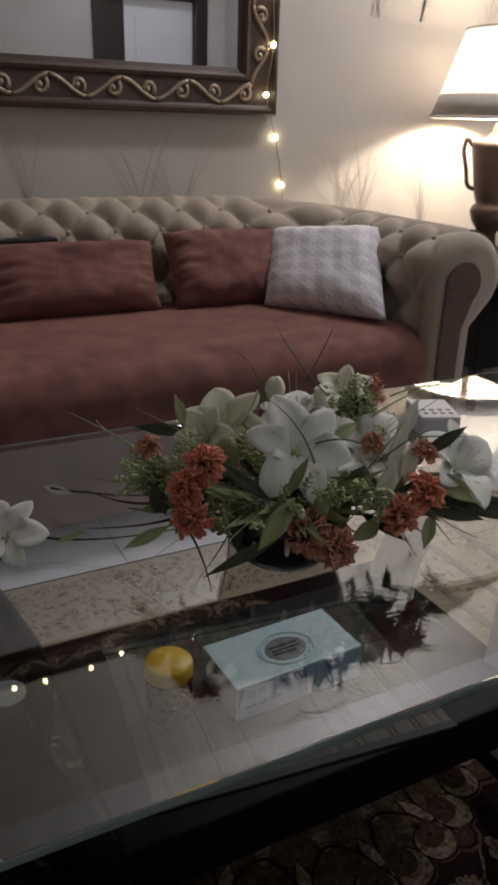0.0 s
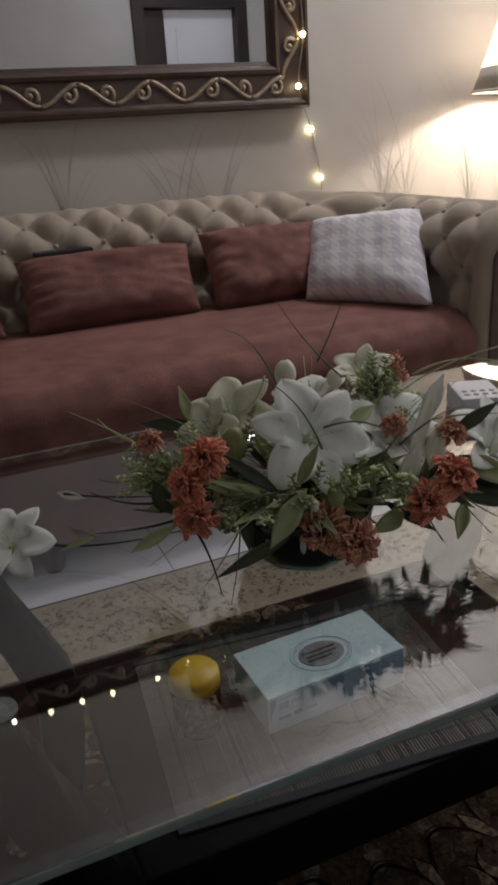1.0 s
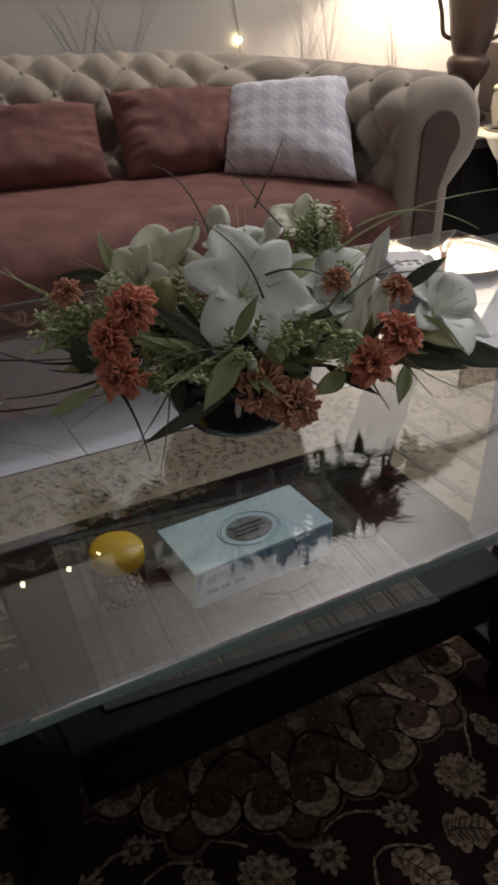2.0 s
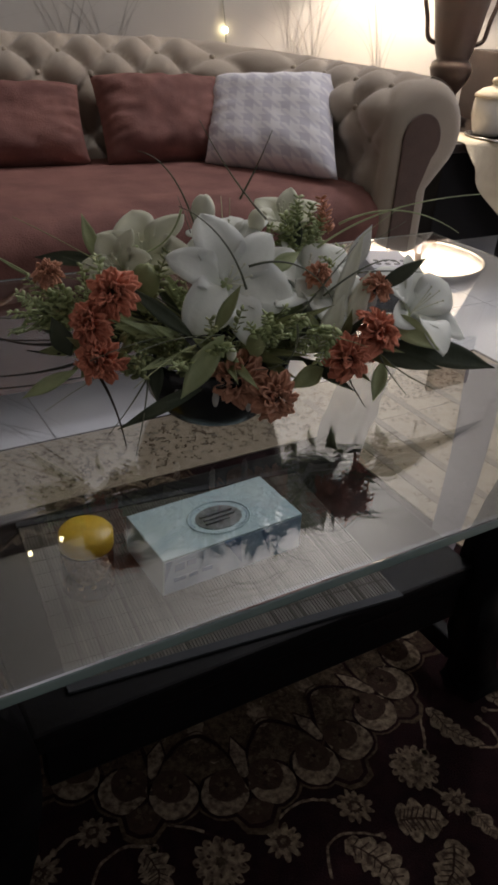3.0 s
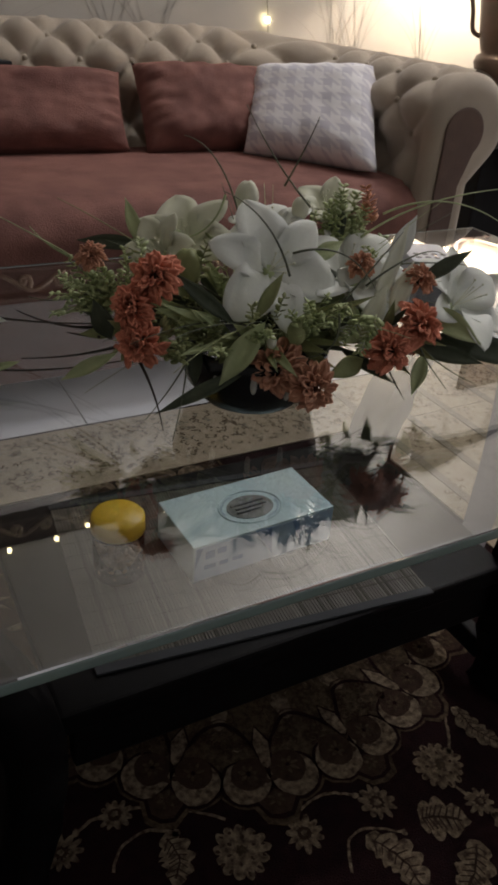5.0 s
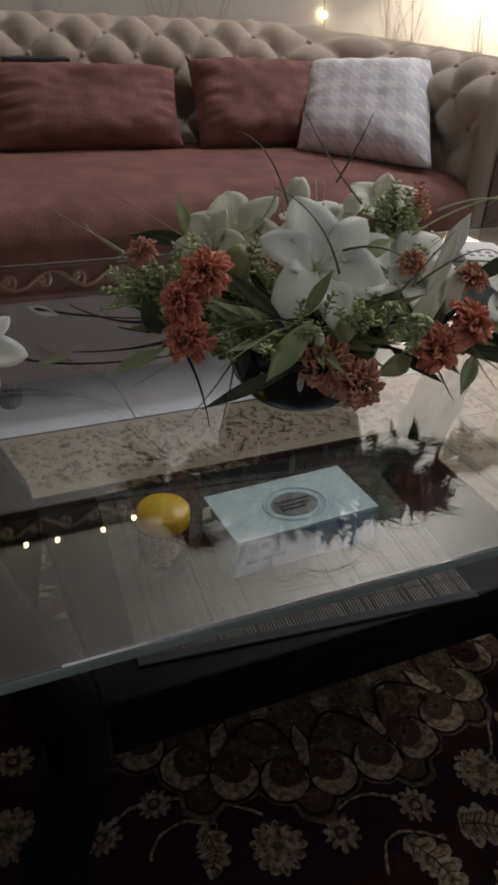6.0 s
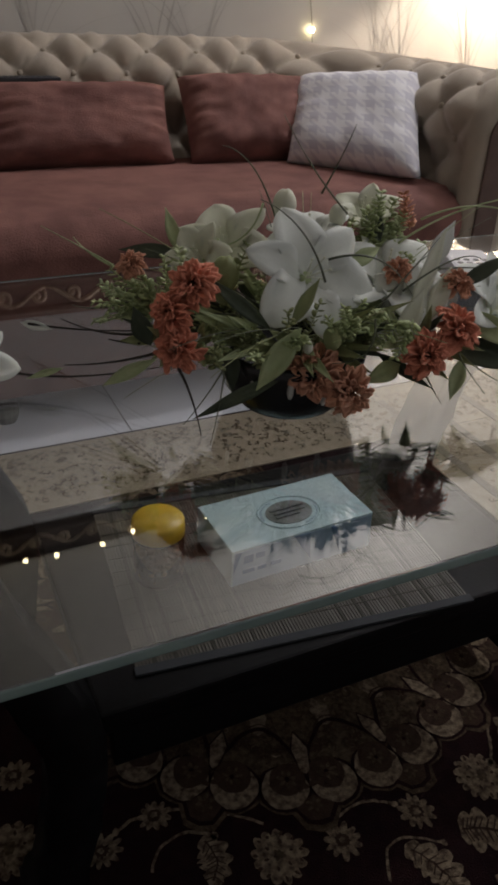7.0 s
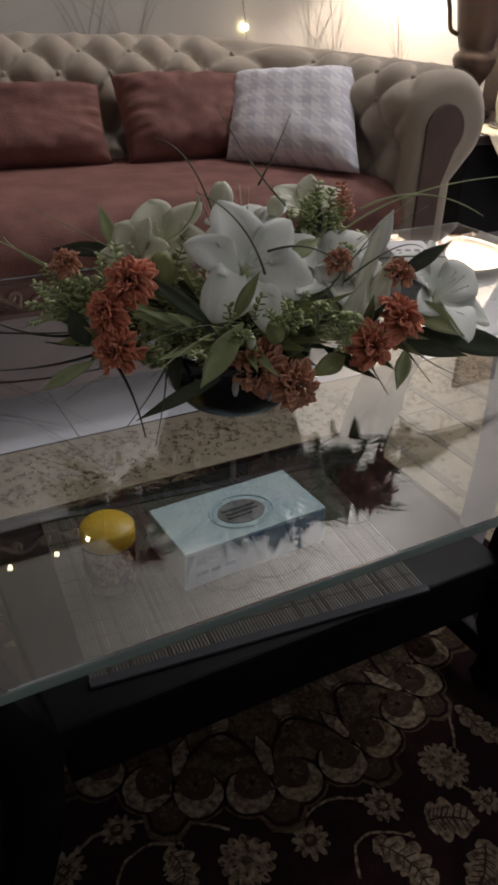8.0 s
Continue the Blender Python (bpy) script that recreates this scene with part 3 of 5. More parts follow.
def build_sofa():
    sofa = thing("chesterfield_sofa", "beige tufted chesterfield sofa with a rust velvet seat", "sofa")
    # the back and the arm, one band that turns the corner: a path in plan, with its outward side
    corner = 0.17
    inner_y, inner_x, front = 2.60, 1.585, 1.92
    path = []
    n1 = 260
    for k in range(n1):
        path.append((SOFA_L + (inner_x - corner - SOFA_L) * k / n1, inner_y, 0.0, 1.0))
    for k in range(37):
        a = math.pi / 2 * k / 36
        path.append((inner_x - corner + corner * math.sin(a), inner_y - corner + corner * math.cos(a), math.sin(a), math.cos(a)))
    n2 = 80
    for k in range(1, n2 + 1):
        path.append((inner_x, inner_y - corner + (front - inner_y + corner) * k / n2, 1.0, 0.0))
    prof = sofa_profile(18, 44)
    length = [0.0]
    for a, b in zip(path, path[1:]):
        length.append(length[-1] + math.hypot(b[0] - a[0], b[1] - a[1]))
    run = [0.0]
    for a, b in zip(prof, prof[1:]):
        run.append(run[-1] + math.hypot(b[0] - a[0], b[1] - a[1]))
    DU, DV, U0, V0 = 0.074, 0.092, 0.089, 0.295
    ARM_SHIFT = 0.045
    bm = bmesh.new()
    rows = []
    buttons = []
    for i, (x, y, ox, oy) in enumerate(path):
        row = []
        for j, (o, z) in enumerate(prof):
            a, b = prof[max(j - 1, 0)], prof[min(j + 1, len(prof) - 1)]
            t = Vector((b[0] - a[0], b[1] - a[1])).normalized()
            nrm = Vector((-t.y, t.x))
            fade = min(1.0, (length[-1] - length[i]) / 0.05)
            d = tuft(length[i] - U0 - ARM_SHIFT * ox * ox, run[j] - V0, DU, DV, 0.05) * fade * (1 - 0.12 * min(1, max(0, (run[j] - 0.2) / 0.16))) + 0.012 * (1 - fade) if run[j] < 0.46 else 0.03
            arm = ox * ox
            d = d * (1 - 0.42 * arm) + 0.42 * arm * 0.034 - 0.036

            oo, zz = o + nrm.x * d, z + nrm.y * d
            row.append((x + ox * oo, y + oy * oo, zz - 0.022 * ox * min(1.0, max(0.0, (zz - 0.45) / 0.2))))
        rows.append(row)
    add_grid(bm, rows)
    bmesh.ops.remove_doubles(bm, verts=list(bm.verts), dist=0.0004)
    part("tufted_upholstery", bm, M["linen"], sofa, "deep-buttoned beige linen back and arm", True)
    # buttons in the hollows
    proto = None
    for iv in range(-1, 2):
        for iu in range(0, 44):
            if (iu + iv) % 2:
                continue
            u, w = U0 + iu * DU, V0 + iv * DV
            if u > length[-1] - (inner_y - front):
                u += ARM_SHIFT
            if not 0 < u < length[-1] - 0.06 or not 0.02 < w < 0.5:
                continue
            i = min(range(len(path)), key=lambda q: abs(length[q] - u))
            j = min(range(len(prof)), key=lambda q: abs(run[q] - w))
            p = Vector(rows[i][j])
            if proto is None:
                b = bmesh.new()
                bmesh.ops.create_uvsphere(b, u_segments=10, v_segments=6, radius=0.009)
                proto = part("button", b, M["button"], sofa, "", True)
                ob = proto
            else:
                ob = new("button", proto.data)
                ob.parent = sofa
            ob.matrix_basis = Matrix.Translation(p)
    # solid core behind the upholstery and the arm's outer side
    part("back_panel", box((SOFA_L, inner_y + 0.10, 0.06), (inner_x + 0.1, inner_y + 0.17, 0.6), 0.01), M["linen"], sofa)
    part("arm_panel", box((inner_x + 0.06, front + 0.012, 0.06), (inner_x + 0.16, inner_y + 0.1, 0.56), 0.01), M["linen"], sofa)
    # front face of the arm: scroll outline, with the brown velvet inset and its piping
    def scroll(r, lx0, lx1, zb, cx, cz):
        out = []
        for k in range(23):
            a = math.radians(-48 + 240 * k / 22)
            out.append((cx + r * math.cos(a), cz + r * math.sin(a)))
        return out + [(lx0, 0.44), (lx0, zb), (lx1, zb), (lx1, 0.46)]
    bm = bmesh.new()
    rings = []
    for k in range(8):
        q = math.pi / 2 * k / 7
        d = 0.046 * (1 - math.cos(q))
        rings.append([(x, front + 0.004 - 0.04 * math.sin(q), z) for x, z in scroll(0.123 - d, 1.597 + d, 1.757 - d, 0.07, 1.72, 0.598)])
    v = add_grid(bm, rings, closed_v=True)
    bm.faces.new(v[-1])
    part("arm_front", bm, M["linen"], sofa, "", True)
    inset = scroll(0.058, 1.634, 1.700, 0.10, 1.692, 0.586)
    part("arm_inset", add_prism(bmesh.new(), inset, front - 0.041, front - 0.03), M["inset"], sofa, "brown velvet inset")
    part("piping", add_tube(bmesh.new(), [(x, front - 0.0385, z) for x, z in inset + inset[:1]], 0.003, 5), M["inset"], sofa)
    # seat
    bm = bmesh.new()
    x0, x1, y0, y1, z0, z1 = SOFA_L, 1.60, 1.905, 2.66, 0.17, 0.453
    rows = []
    for i in range(61):
        x = x0 + (x1 - x0) * i / 60
        row = [(x, 2.66, z0)]
        for k in range(15):
            t = k / 14
            y = y1 - (y1 - y0 - 0.07) * t
            row.append((x, y, z1 - 0.028 * (1 - t) ** 2 + 0.012 * math.sin(t * 2.6) + 0.004 * noise.noise(Vector((x * 5, y * 5, 0)))))
        for k in range(1, 10):
            a = math.pi / 2 * k / 9
            row.append((x, y0 + 0.07 - 0.085 * math.sin(a), z1 - 0.075 + 0.075 * math.cos(a) + 0.003 * noise.noise(Vector((x * 6, k, 1)))))
        row += [(x, y0 - 0.008, 0.34), (x, y0, 0.28), (x, y0 + 0.004, z0)]
        rows.append(row)
    v = add_grid(bm, rows)
    bm.faces.new(v[0])
    bm.faces.new(v[-1])
    part("seat", bm, M["velvet"], sofa, "rust velvet seat with a rounded front", True)
    part("plinth", box((SOFA_L, 1.93, 0.06), (1.6, 2.66, 0.175), 0.008), M["velvet"], sofa)
    for x in (SOFA_L + 0.05, 0.45, 1.66):
        for y in (1.95, 2.6):
            part("foot", lathe([(0.022, 0), (0.03, 0.02), (0.034, 0.064)], 14, None, (x, y, -0.002)), M["dark_wood"], sofa)
    return sofa


build_sofa()


def pillow(name, corners, puff, mat, label, group="", n=30, pinch=0.09, seed=0, crease=1.0):
    """A stuffed cushion between four corners (bottom left, bottom right, top right, top left), with sagging creases."""
    bl, br, tr, tl = [Vector(c) for c in corners]
    normal = (br - bl).cross(tl - bl).normalized()
    centre = (bl + br + tr + tl) / 4
    ob = thing(name, label, "cushion", group, place=Matrix.Translation(centre))
    bm = bmesh.new()
    uvl = bm.loops.layers.uv.new("UVMap")
    weave = {}
    for s in (1, -1):
        rows, uvs = [], []
        for i in range(n + 1):
            row = []
            for j in range(n + 1):
                u, w = i / n, j / n
                a, b = 2 * u - 1, 2 * w - 1
                p = bl.lerp(br, u).lerp(tl.lerp(tr, u), w)
                p = p + (centre - p) * pinch * ((1 - a * a) * b * b + (1 - b * b) * a * a)
                h = ((1 - a ** 4) * (1 - b ** 4)) ** 0.5
                wr = 0.009 * math.sin(26 * b + 5 * noise.noise(Vector((a * 2, b * 2, seed)))) * max(0.0, abs(a) - 0.62) * 2.2 + noise.noise(Vector((a * 2.3 + seed, b * 2.3, s))) * 0.014 + noise.noise(Vector((a * 6 + b * 3 + seed, b * 5 - a * 2, s))) * 0.004 + 0.006 * math.sin(14 * math.atan2(b, a) + seed + 2 * noise.noise(Vector((a * 3, b * 3, seed)))) * max(0, max(abs(a), abs(b)) - 0.45) * 2.2
                row.append(p + normal * s * (puff * h + crease * wr * h) - centre)
            rows.append(row)
        for i, line in enumerate(add_grid(bm, rows)):
            for j, vert in enumerate(line):
                weave[vert] = (i / n, j / n)
    for f in bm.faces:
        for loop in f.loops:
            loop[uvl].uv = weave[loop.vert]
    bmesh.ops.remove_doubles(bm, verts=list(bm.verts), dist=0.0006)
    part("cover", bm, mat, ob, "", True)
    return ob


pillow("rust_cushion", ((0.535, 2.44, 0.453), (1.035, 2.44, 0.449), (1.05, 2.57, 0.632), (0.54, 2.57, 0.632)), 0.075, M["velvet"], "rust velvet cushion leaning on the sofa back", "rust cushions", pinch=0.035, seed=1)
pillow("rust_cushion", ((1.075, 2.42, 0.449), (1.45, 2.40, 0.451), (1.475, 2.55, 0.655), (1.085, 2.57, 0.655)), 0.075, M["velvet"], "rust velvet cushion leaning on the sofa back", "rust cushions", pinch=0.035, seed=4)
pillow("rust_cushion", ((-0.02, 2.44, 0.453), (0.475, 2.44, 0.453), (0.475, 2.57, 0.632), (-0.02, 2.57, 0.632)), 0.075, M["velvet"], "rust velvet cushion leaning on the sofa back", "rust cushions", pinch=0.035, seed=8)
pillow("checked_cushion", ((1.335, 2.355, 0.457), (1.525, 1.985, 0.477), (1.652, 2.215, 0.700), (1.455, 2.535, 0.660)), 0.062, M["checked"], "white and grey-lilac houndstooth cushion leaning on the arm", pinch=0.05, seed=2, crease=0.45)


def build_remote():
    ob = thing("remote_control", "slim black remote control lying on a cushion", "remote control", place=pose(0.68, 2.575, 0.645, 0, 0, 1))
    part("body", box((-0.083, -0.02, -0.008), (0.083, 0.02, 0.008), 0.004), M["plastic"], ob)
    for k in range(9):
        for y in (-0.009, 0.0, 0.009):
            part("key", box((-0.06 + k * 0.014, y - 0.003, 0.0075), (-0.052 + k * 0.014, y + 0.003, 0.0095)), M["key"], ob)


build_remote()


# ---- the mirror and its string of lights ----
MX0, MX1, MZ0, MZ1, MY = -0.42, 1.652, 1.0, 2.16, 2.953
FW = 0.148


def build_mirror():
    mirror = thing("wall_mirror", "large wall mirror in a dark brown frame with gilt scrolls", "mirror")
    part("mirror_glass", box((MX0 + FW - 0.01, MY - 0.03, MZ0 + FW - 0.01), (MX1 - FW + 0.01, MY - 0.02, MZ1 - FW + 0.01)), M["mirror"], mirror, "clear mirror glass")
    part("backing", box((MX0 + 0.03, MY - 0.019, MZ0 + 0.03), (MX1 - 0.03, MY - 0.001, MZ1 - 0.03)), M["dark_wood"], mirror)
    # moulding section: (distance from the outer edge, height off the wall)
    sec = [(0, 0.002), (0, 0.05), (0.006, 0.062), (0.016, 0.064), (0.024, 0.052), (0.032, 0.046), (0.105, 0.042), (0.112, 0.05), (0.122, 0.053), (0.13, 0.046), (0.136, 0.036), (FW, 0.032), (FW, 0.01)]
    sides = {"bottom": ((MX0, MZ0), (MX1, MZ0), (0, 1)), "top": ((MX0, MZ1), (MX1, MZ1), (0, -1)), "left": ((MX0, MZ0), (MX0, MZ1), (1, 0)), "right": ((MX1, MZ0), (MX1, MZ1), (-1, 0))}
    for a, b, inward in sides.values():
        along = Vector((b[0] - a[0], b[1] - a[1])).normalized()
        rows = []
        for e, sgn in ((a, 1), (b, -1)):
            rows.append([(e[0] + inward[0] * d + sgn * along.x * d, MY - h, e[1] + inward[1] * d + sgn * along.y * d) for d, h in sec])
        bm = bmesh.new()
        add_grid(bm, rows)
        part("frame_rail", bm, M["frame_wood"], mirror)
        L = math.hypot(b[0] - a[0], b[1] - a[1])
        n = round((L - 0.2) / 0.118)
        for k in range(n):
            c = 0.1 + (L - 0.2) * (k + 0.5) / n
            flip = 1 if k % 2 else -1
            bm = bmesh.new()
            def at(p, q, lift=0.044):
                return (a[0] + along.x * (c + p) + inward[0] * (0.068 + q), MY - lift, a[1] + along.y * (c + p) + inward[1] * (0.068 + q))
            s_line = [(-0.062 + 0.124 * i / 8, flip * 0.031 * math.sin((i / 8 - 0.5) * math.pi)) for i in range(9)]
            add_tube(bm, [at(p, q) for p, q in s_line], 0.0088, 6)
            curl = [(0.03 + (0.027 - 0.002 * i) * math.cos(flip * (0.9 - 0.55 * i)), -flip * 0.002 + (0.027 - 0.002 * i) * math.sin(flip * (0.9 - 0.55 * i))) for i in range(12)]
            add_tube(bm, [at(p, q) for p, q in curl], lambda u: 0.0088 - 0.002 * u, 6)
            bmesh.ops.create_uvsphere(bm, u_segments=8, v_segments=6, radius=0.011, matrix=Matrix.Translation(at(0.03, -flip * 0.002)))
            part("scroll", bm, M["gilt"], mirror, smooth=True)
    return mirror


build_mirror()


def build_lights():
    ob = thing("string_lights", "string of small warm lights round the mirror frame", "string lights")
    spots = [(x, 2.885, z) for x, z in ((0.15, 2.16), (0.28, 2.15), (0.42, 2.158), (0.546, 2.155), (0.67, 2.163), (0.861, 2.161), (0.994, 2.13), (1.162, 2.17), (1.33, 2.155), (1.485, 2.15), (1.60, 2.14))]
    spots += [(1.615, 2.885, z) for z in (1.98, 1.83, 1.68, 1.53, 1.38)]
    spots += [(1.622, 2.884, 1.224), (1.600, 2.884, 1.067), (1.672, 2.94, 0.928), (1.706, 2.94, 0.763)]
    part("cable", add_tube(bmesh.new(), smooth_path([Vector(s) + Vector((0.004, 0.004, 0)) for s in spots] + [Vector((1.71, 2.935, 0.6))], 4), 0.0018, 5), M["wire"], ob)
    proto = None
    for s in spots:
        if proto is None:
            b = bmesh.new()
            bmesh.ops.create_uvsphere(b, u_segments=12, v_segments=8, radius=0.0098)
            proto = part("bulb", b, M["bulb"], ob, "glowing warm bulb", True, Matrix.Translation(s))
        else:
            o = new("bulb", proto.data)
            o.parent, o.matrix_basis = ob, Matrix.Translation(s)


build_lights()


# ---- the table lamp on its side table ----
def build_lamp():
    x, y = LAMP
    lamp = thing("table_lamp", "dark bronze urn lamp with handles and a white pleated shade", "lamp", place=pose(x, y, 0.50))
    body = [(0.0, 0.0), (0.085, 0.0), (0.088, 0.02), (0.06, 0.035), (0.04, 0.06), (0.035, 0.10), (0.05, 0.125), (0.066, 0.15), (0.076, 0.182), (0.07, 0.202), (0.056, 0.212), (0.062, 0.228), (0.072, 0.26), (0.082, 0.32), (0.093, 0.38), (0.099, 0.41), (0.103, 0.415), (0.101, 0.43), (0.08, 0.44), (0.05, 0.45), (0.03, 0.47), (0.022, 0.50), (0.0, 0.50)]
    part("urn", lathe(body, 40), M["urn"], lamp, "dark bronze urn", True)
    for s in (-1, 1):
        pts = smooth_path([(s * 0.072, 0, 0.262), (s * 0.1, 0, 0.28), (s * 0.112, 0, 0.34), (s * 0.128, 0, 0.40), (s * 0.118, 0, 0.445), (s * 0.1, 0, 0.42)], 5)
        part("handle", add_tube(bmesh.new(), [Vector((p.x * 0.86, -p.x * 0.5, p.z)) for p in pts], 0.008, 8), M["urn"], lamp, smooth=True)
    part("neck", lathe([(0.0, 0.49), (0.014, 0.49), (0.014, 0.64), (0.005, 0.645), (0.005, 0.74), (0.0, 0.742)], 16), M["urn"], lamp)
    bm = bmesh.new()
    sides = 96
    rows = []
    for r, z in ((0.238, 0.592), (0.222, 0.64), (0.192, 0.73), (0.166, 0.81)):
        rows.append([(r * (1 + 0.008 * (-1) ** k) * math.cos(2 * math.pi * k / sides), r * (1 + 0.008 * (-1) ** k) * math.sin(2 * math.pi * k / sides), z) for k in range(sides)])
    add_grid(bm, rows, closed_v=True)
    part("shade", bm, M["shade"], lamp, "white pleated fabric shade", True)
    bm = bmesh.new()
    add_grid(bm, [[(r * math.cos(2 * math.pi * k / sides), r * math.sin(2 * math.pi * k / sides), z) for k in range(sides)] for r, z in ((0.266, 0.518), (0.2395, 0.5925), (0.2365, 0.5925), (0.263, 0.518))], closed_u=True, closed_v=True)
    part("valance", bm, M["valance"], lamp, "opaque grey-beige band below the shade", True)
    for r, z in ((0.266, 0.516), (0.167, 0.81)):
        ring = [(r * math.cos(2 * math.pi * k / 48), r * math.sin(2 * math.pi * k / 48), z) for k in range(49)]
        part("rim", add_tube(bmesh.new(), ring, 0.005, 6), M["porcelain"], lamp, smooth=True)
    for k in range(3):
        a = 2 * math.pi * k / 3
        part("spoke", add_tube(bmesh.new(), [(0, 0, 0.74), (0.166 * math.cos(a), 0.166 * math.sin(a), 0.808)], 0.002, 5), M["brass"], lamp)


build_lamp()


def build_side_table():
    t = thing("side_table", "black wooden side table with a cupboard body", "table", place=pose(2.52, 2.50, 0))
    part("tabletop", box((-0.38, -0.25, 0.47), (0.19, 0.42, 0.50), 0.008), M["dark_wood"], t)
    part("cupboard", box((-0.35, -0.215, 0.17), (0.16, 0.385, 0.469), 0.006), M["black_wood"], t)
    for x in (-0.32, 0.13):
        for y in (-0.19, 0.36):
            part("leg", lathe([(0.016, 0), (0.02, 0.02), (0.015, 0.06), (0.026, 0.12), (0.026, 0.1695)], 14, None, (x, y, 0)), M["dark_wood"], t, smooth=True)


build_side_table()



# ---- the flower arrangement on the glass ----
FACE = Vector((-0.45, -0.77, 0.45)).normalized()


def frame_from(axis, turn=0.0):
    axis = Vector(axis).normalized()
    side = axis.cross(Vector((0, 0, 1)))
    side = side.normalized() if side.length > 1e-3 else Vector((1, 0, 0))
    up = side.cross(axis)
    return Matrix((side, up, axis)).transposed().to_4x4() @ Matrix.Rotation(turn, 4, "Z")


def blade_mesh(length, width, bend=0.3, cup=0.25, tip=0.5, n=9, wave=0.0, thick=0.0009, power=0.85):
    """A leaf or petal along +y, curling towards +z, with thickness and a keel; tip sets where it is widest."""
    bm = bmesh.new()
    rows = []
    for i in range(n + 1):
        t = i / n
        w = width * (math.sin(math.pi * t ** tip) ** power if 0 < t < 1 else 0.03)
        a = bend * t
        y = length * t * (1 - 0.18 * abs(bend) * t)
        z = length * bend * t * t * 0.5
        rows.append([(w * s, y, z + cup * w * s * s + wave * width * math.sin(9 * t + 3 * s) * abs(s)) for s in (-1, -0.5, 0, 0.5, 1)])
    top = add_grid(bm, rows)
    low = add_grid(bm, [[(p[0], p[1], p[2] - thick) for p in r] for r in rows])
    for a, b in ((0, 0), (-1, -1)):
        for i in range(n):
            bm.faces.new((top[i][a], top[i + 1][a], low[i + 1][a], low[i][a]))
    return bm


arrangement = thing("flower_arrangement", "artificial white lilies and orange mums in a black bowl", "flowers")
bowl = part("bowl", lathe([(0.0, 0.0), (0.05, 0.0), (0.055, 0.006), (0.066, 0.02), (0.074, 0.045), (0.077, 0.062), (0.073, 0.064), (0.069, 0.05), (0.0, 0.04)], 36), M["black_glaze"], arrangement, "glossy black bowl", True, pose(0.628, 0.975, GZ + 0.0005))
for k, (a, h) in enumerate(((3.75, 0.018), (4.25, 0.022), (3.35, 0.026), (4.7, 0.014))):
    b = bmesh.new()
    bmesh.ops.create_uvsphere(b, u_segments=10, v_segments=8, radius=1, matrix=Matrix.Diagonal((0.0035, 0.0035, 0.008 + 0.003 * (k % 2), 1)))
    part("glaze_drip", b, M["porcelain"], bowl, "white glaze drip", True, Matrix.Translation((0.0725 * math.cos(a), 0.0725 * math.sin(a), 0.022 + h)))

PETALS = {}


def petal_data(kind, mat, *shape, **more):
    key = (kind, *shape)
    if key not in PETALS:
        ob = part(kind, blade_mesh(*shape, **more), mat, smooth=True)
        PETALS[key] = ob.data
        bpy.data.objects.remove(ob)
    return PETALS[key]


def lily(place, axis, size, turn=0.0, opening=62, mat="petal_white", count=6, lean=0.0):
    """A trumpet lily: six curling petals on a throat, with stamens."""
    rng = random.Random(round(place[0] * 997 + place[2] * 331))
    ob = new("lily")
    ob.parent = arrangement
    ob.matrix_basis = Matrix.Translation(place) @ frame_from(axis, turn)
    for k in range(count):
        wide = 0.39 if k % 2 else 0.29
        data = petal_data("petal", M[mat], round(size * 1.08, 3), round(size * wide, 4), -1.0 if k % 2 else -0.85, 0.3, 1.22, 14, 0.18, power=0.68)
        p = new("petal", data)
        p.parent = ob
        a = 2 * math.pi * k / count + rng.uniform(-0.1, 0.1)
        p.matrix_basis = Matrix.Rotation(a, 4, "Z") @ Matrix.Translation((0, 0.003, -size * (0.34 if k % 2 else 0.37))) @ Matrix.Rotation(radians(97 - opening + rng.uniform(-8, 8)), 4, "X")
    throat = lathe([(0.002, -size * 0.75), (size * 0.05, -size * 0.6), (size * 0.09, -size * 0.36), (size * 0.10, -size * 0.31)], 12)
    part("throat", throat, M["leaf_pale"], ob, smooth=True)
    for k in range(5):
        a = 2 * math.pi * k / 5
        bm = add_tube(bmesh.new(), bezier((0, 0, -size * 0.3), (0.004 * math.cos(a), 0.004 * math.sin(a), 0), (size * 0.16 * math.cos(a), size * 0.16 * math.sin(a), size * 0.3), 5), 0.0005, 5)
        bmesh.ops.create_uvsphere(bm, u_segments=6, v_segments=4, radius=0.0013, matrix=Matrix.Translation((size * 0.16 * math.cos(a), size * 0.16 * math.sin(a), size * 0.3)))
        part("stamen", bm, M["petal_cream"], ob)
    return ob


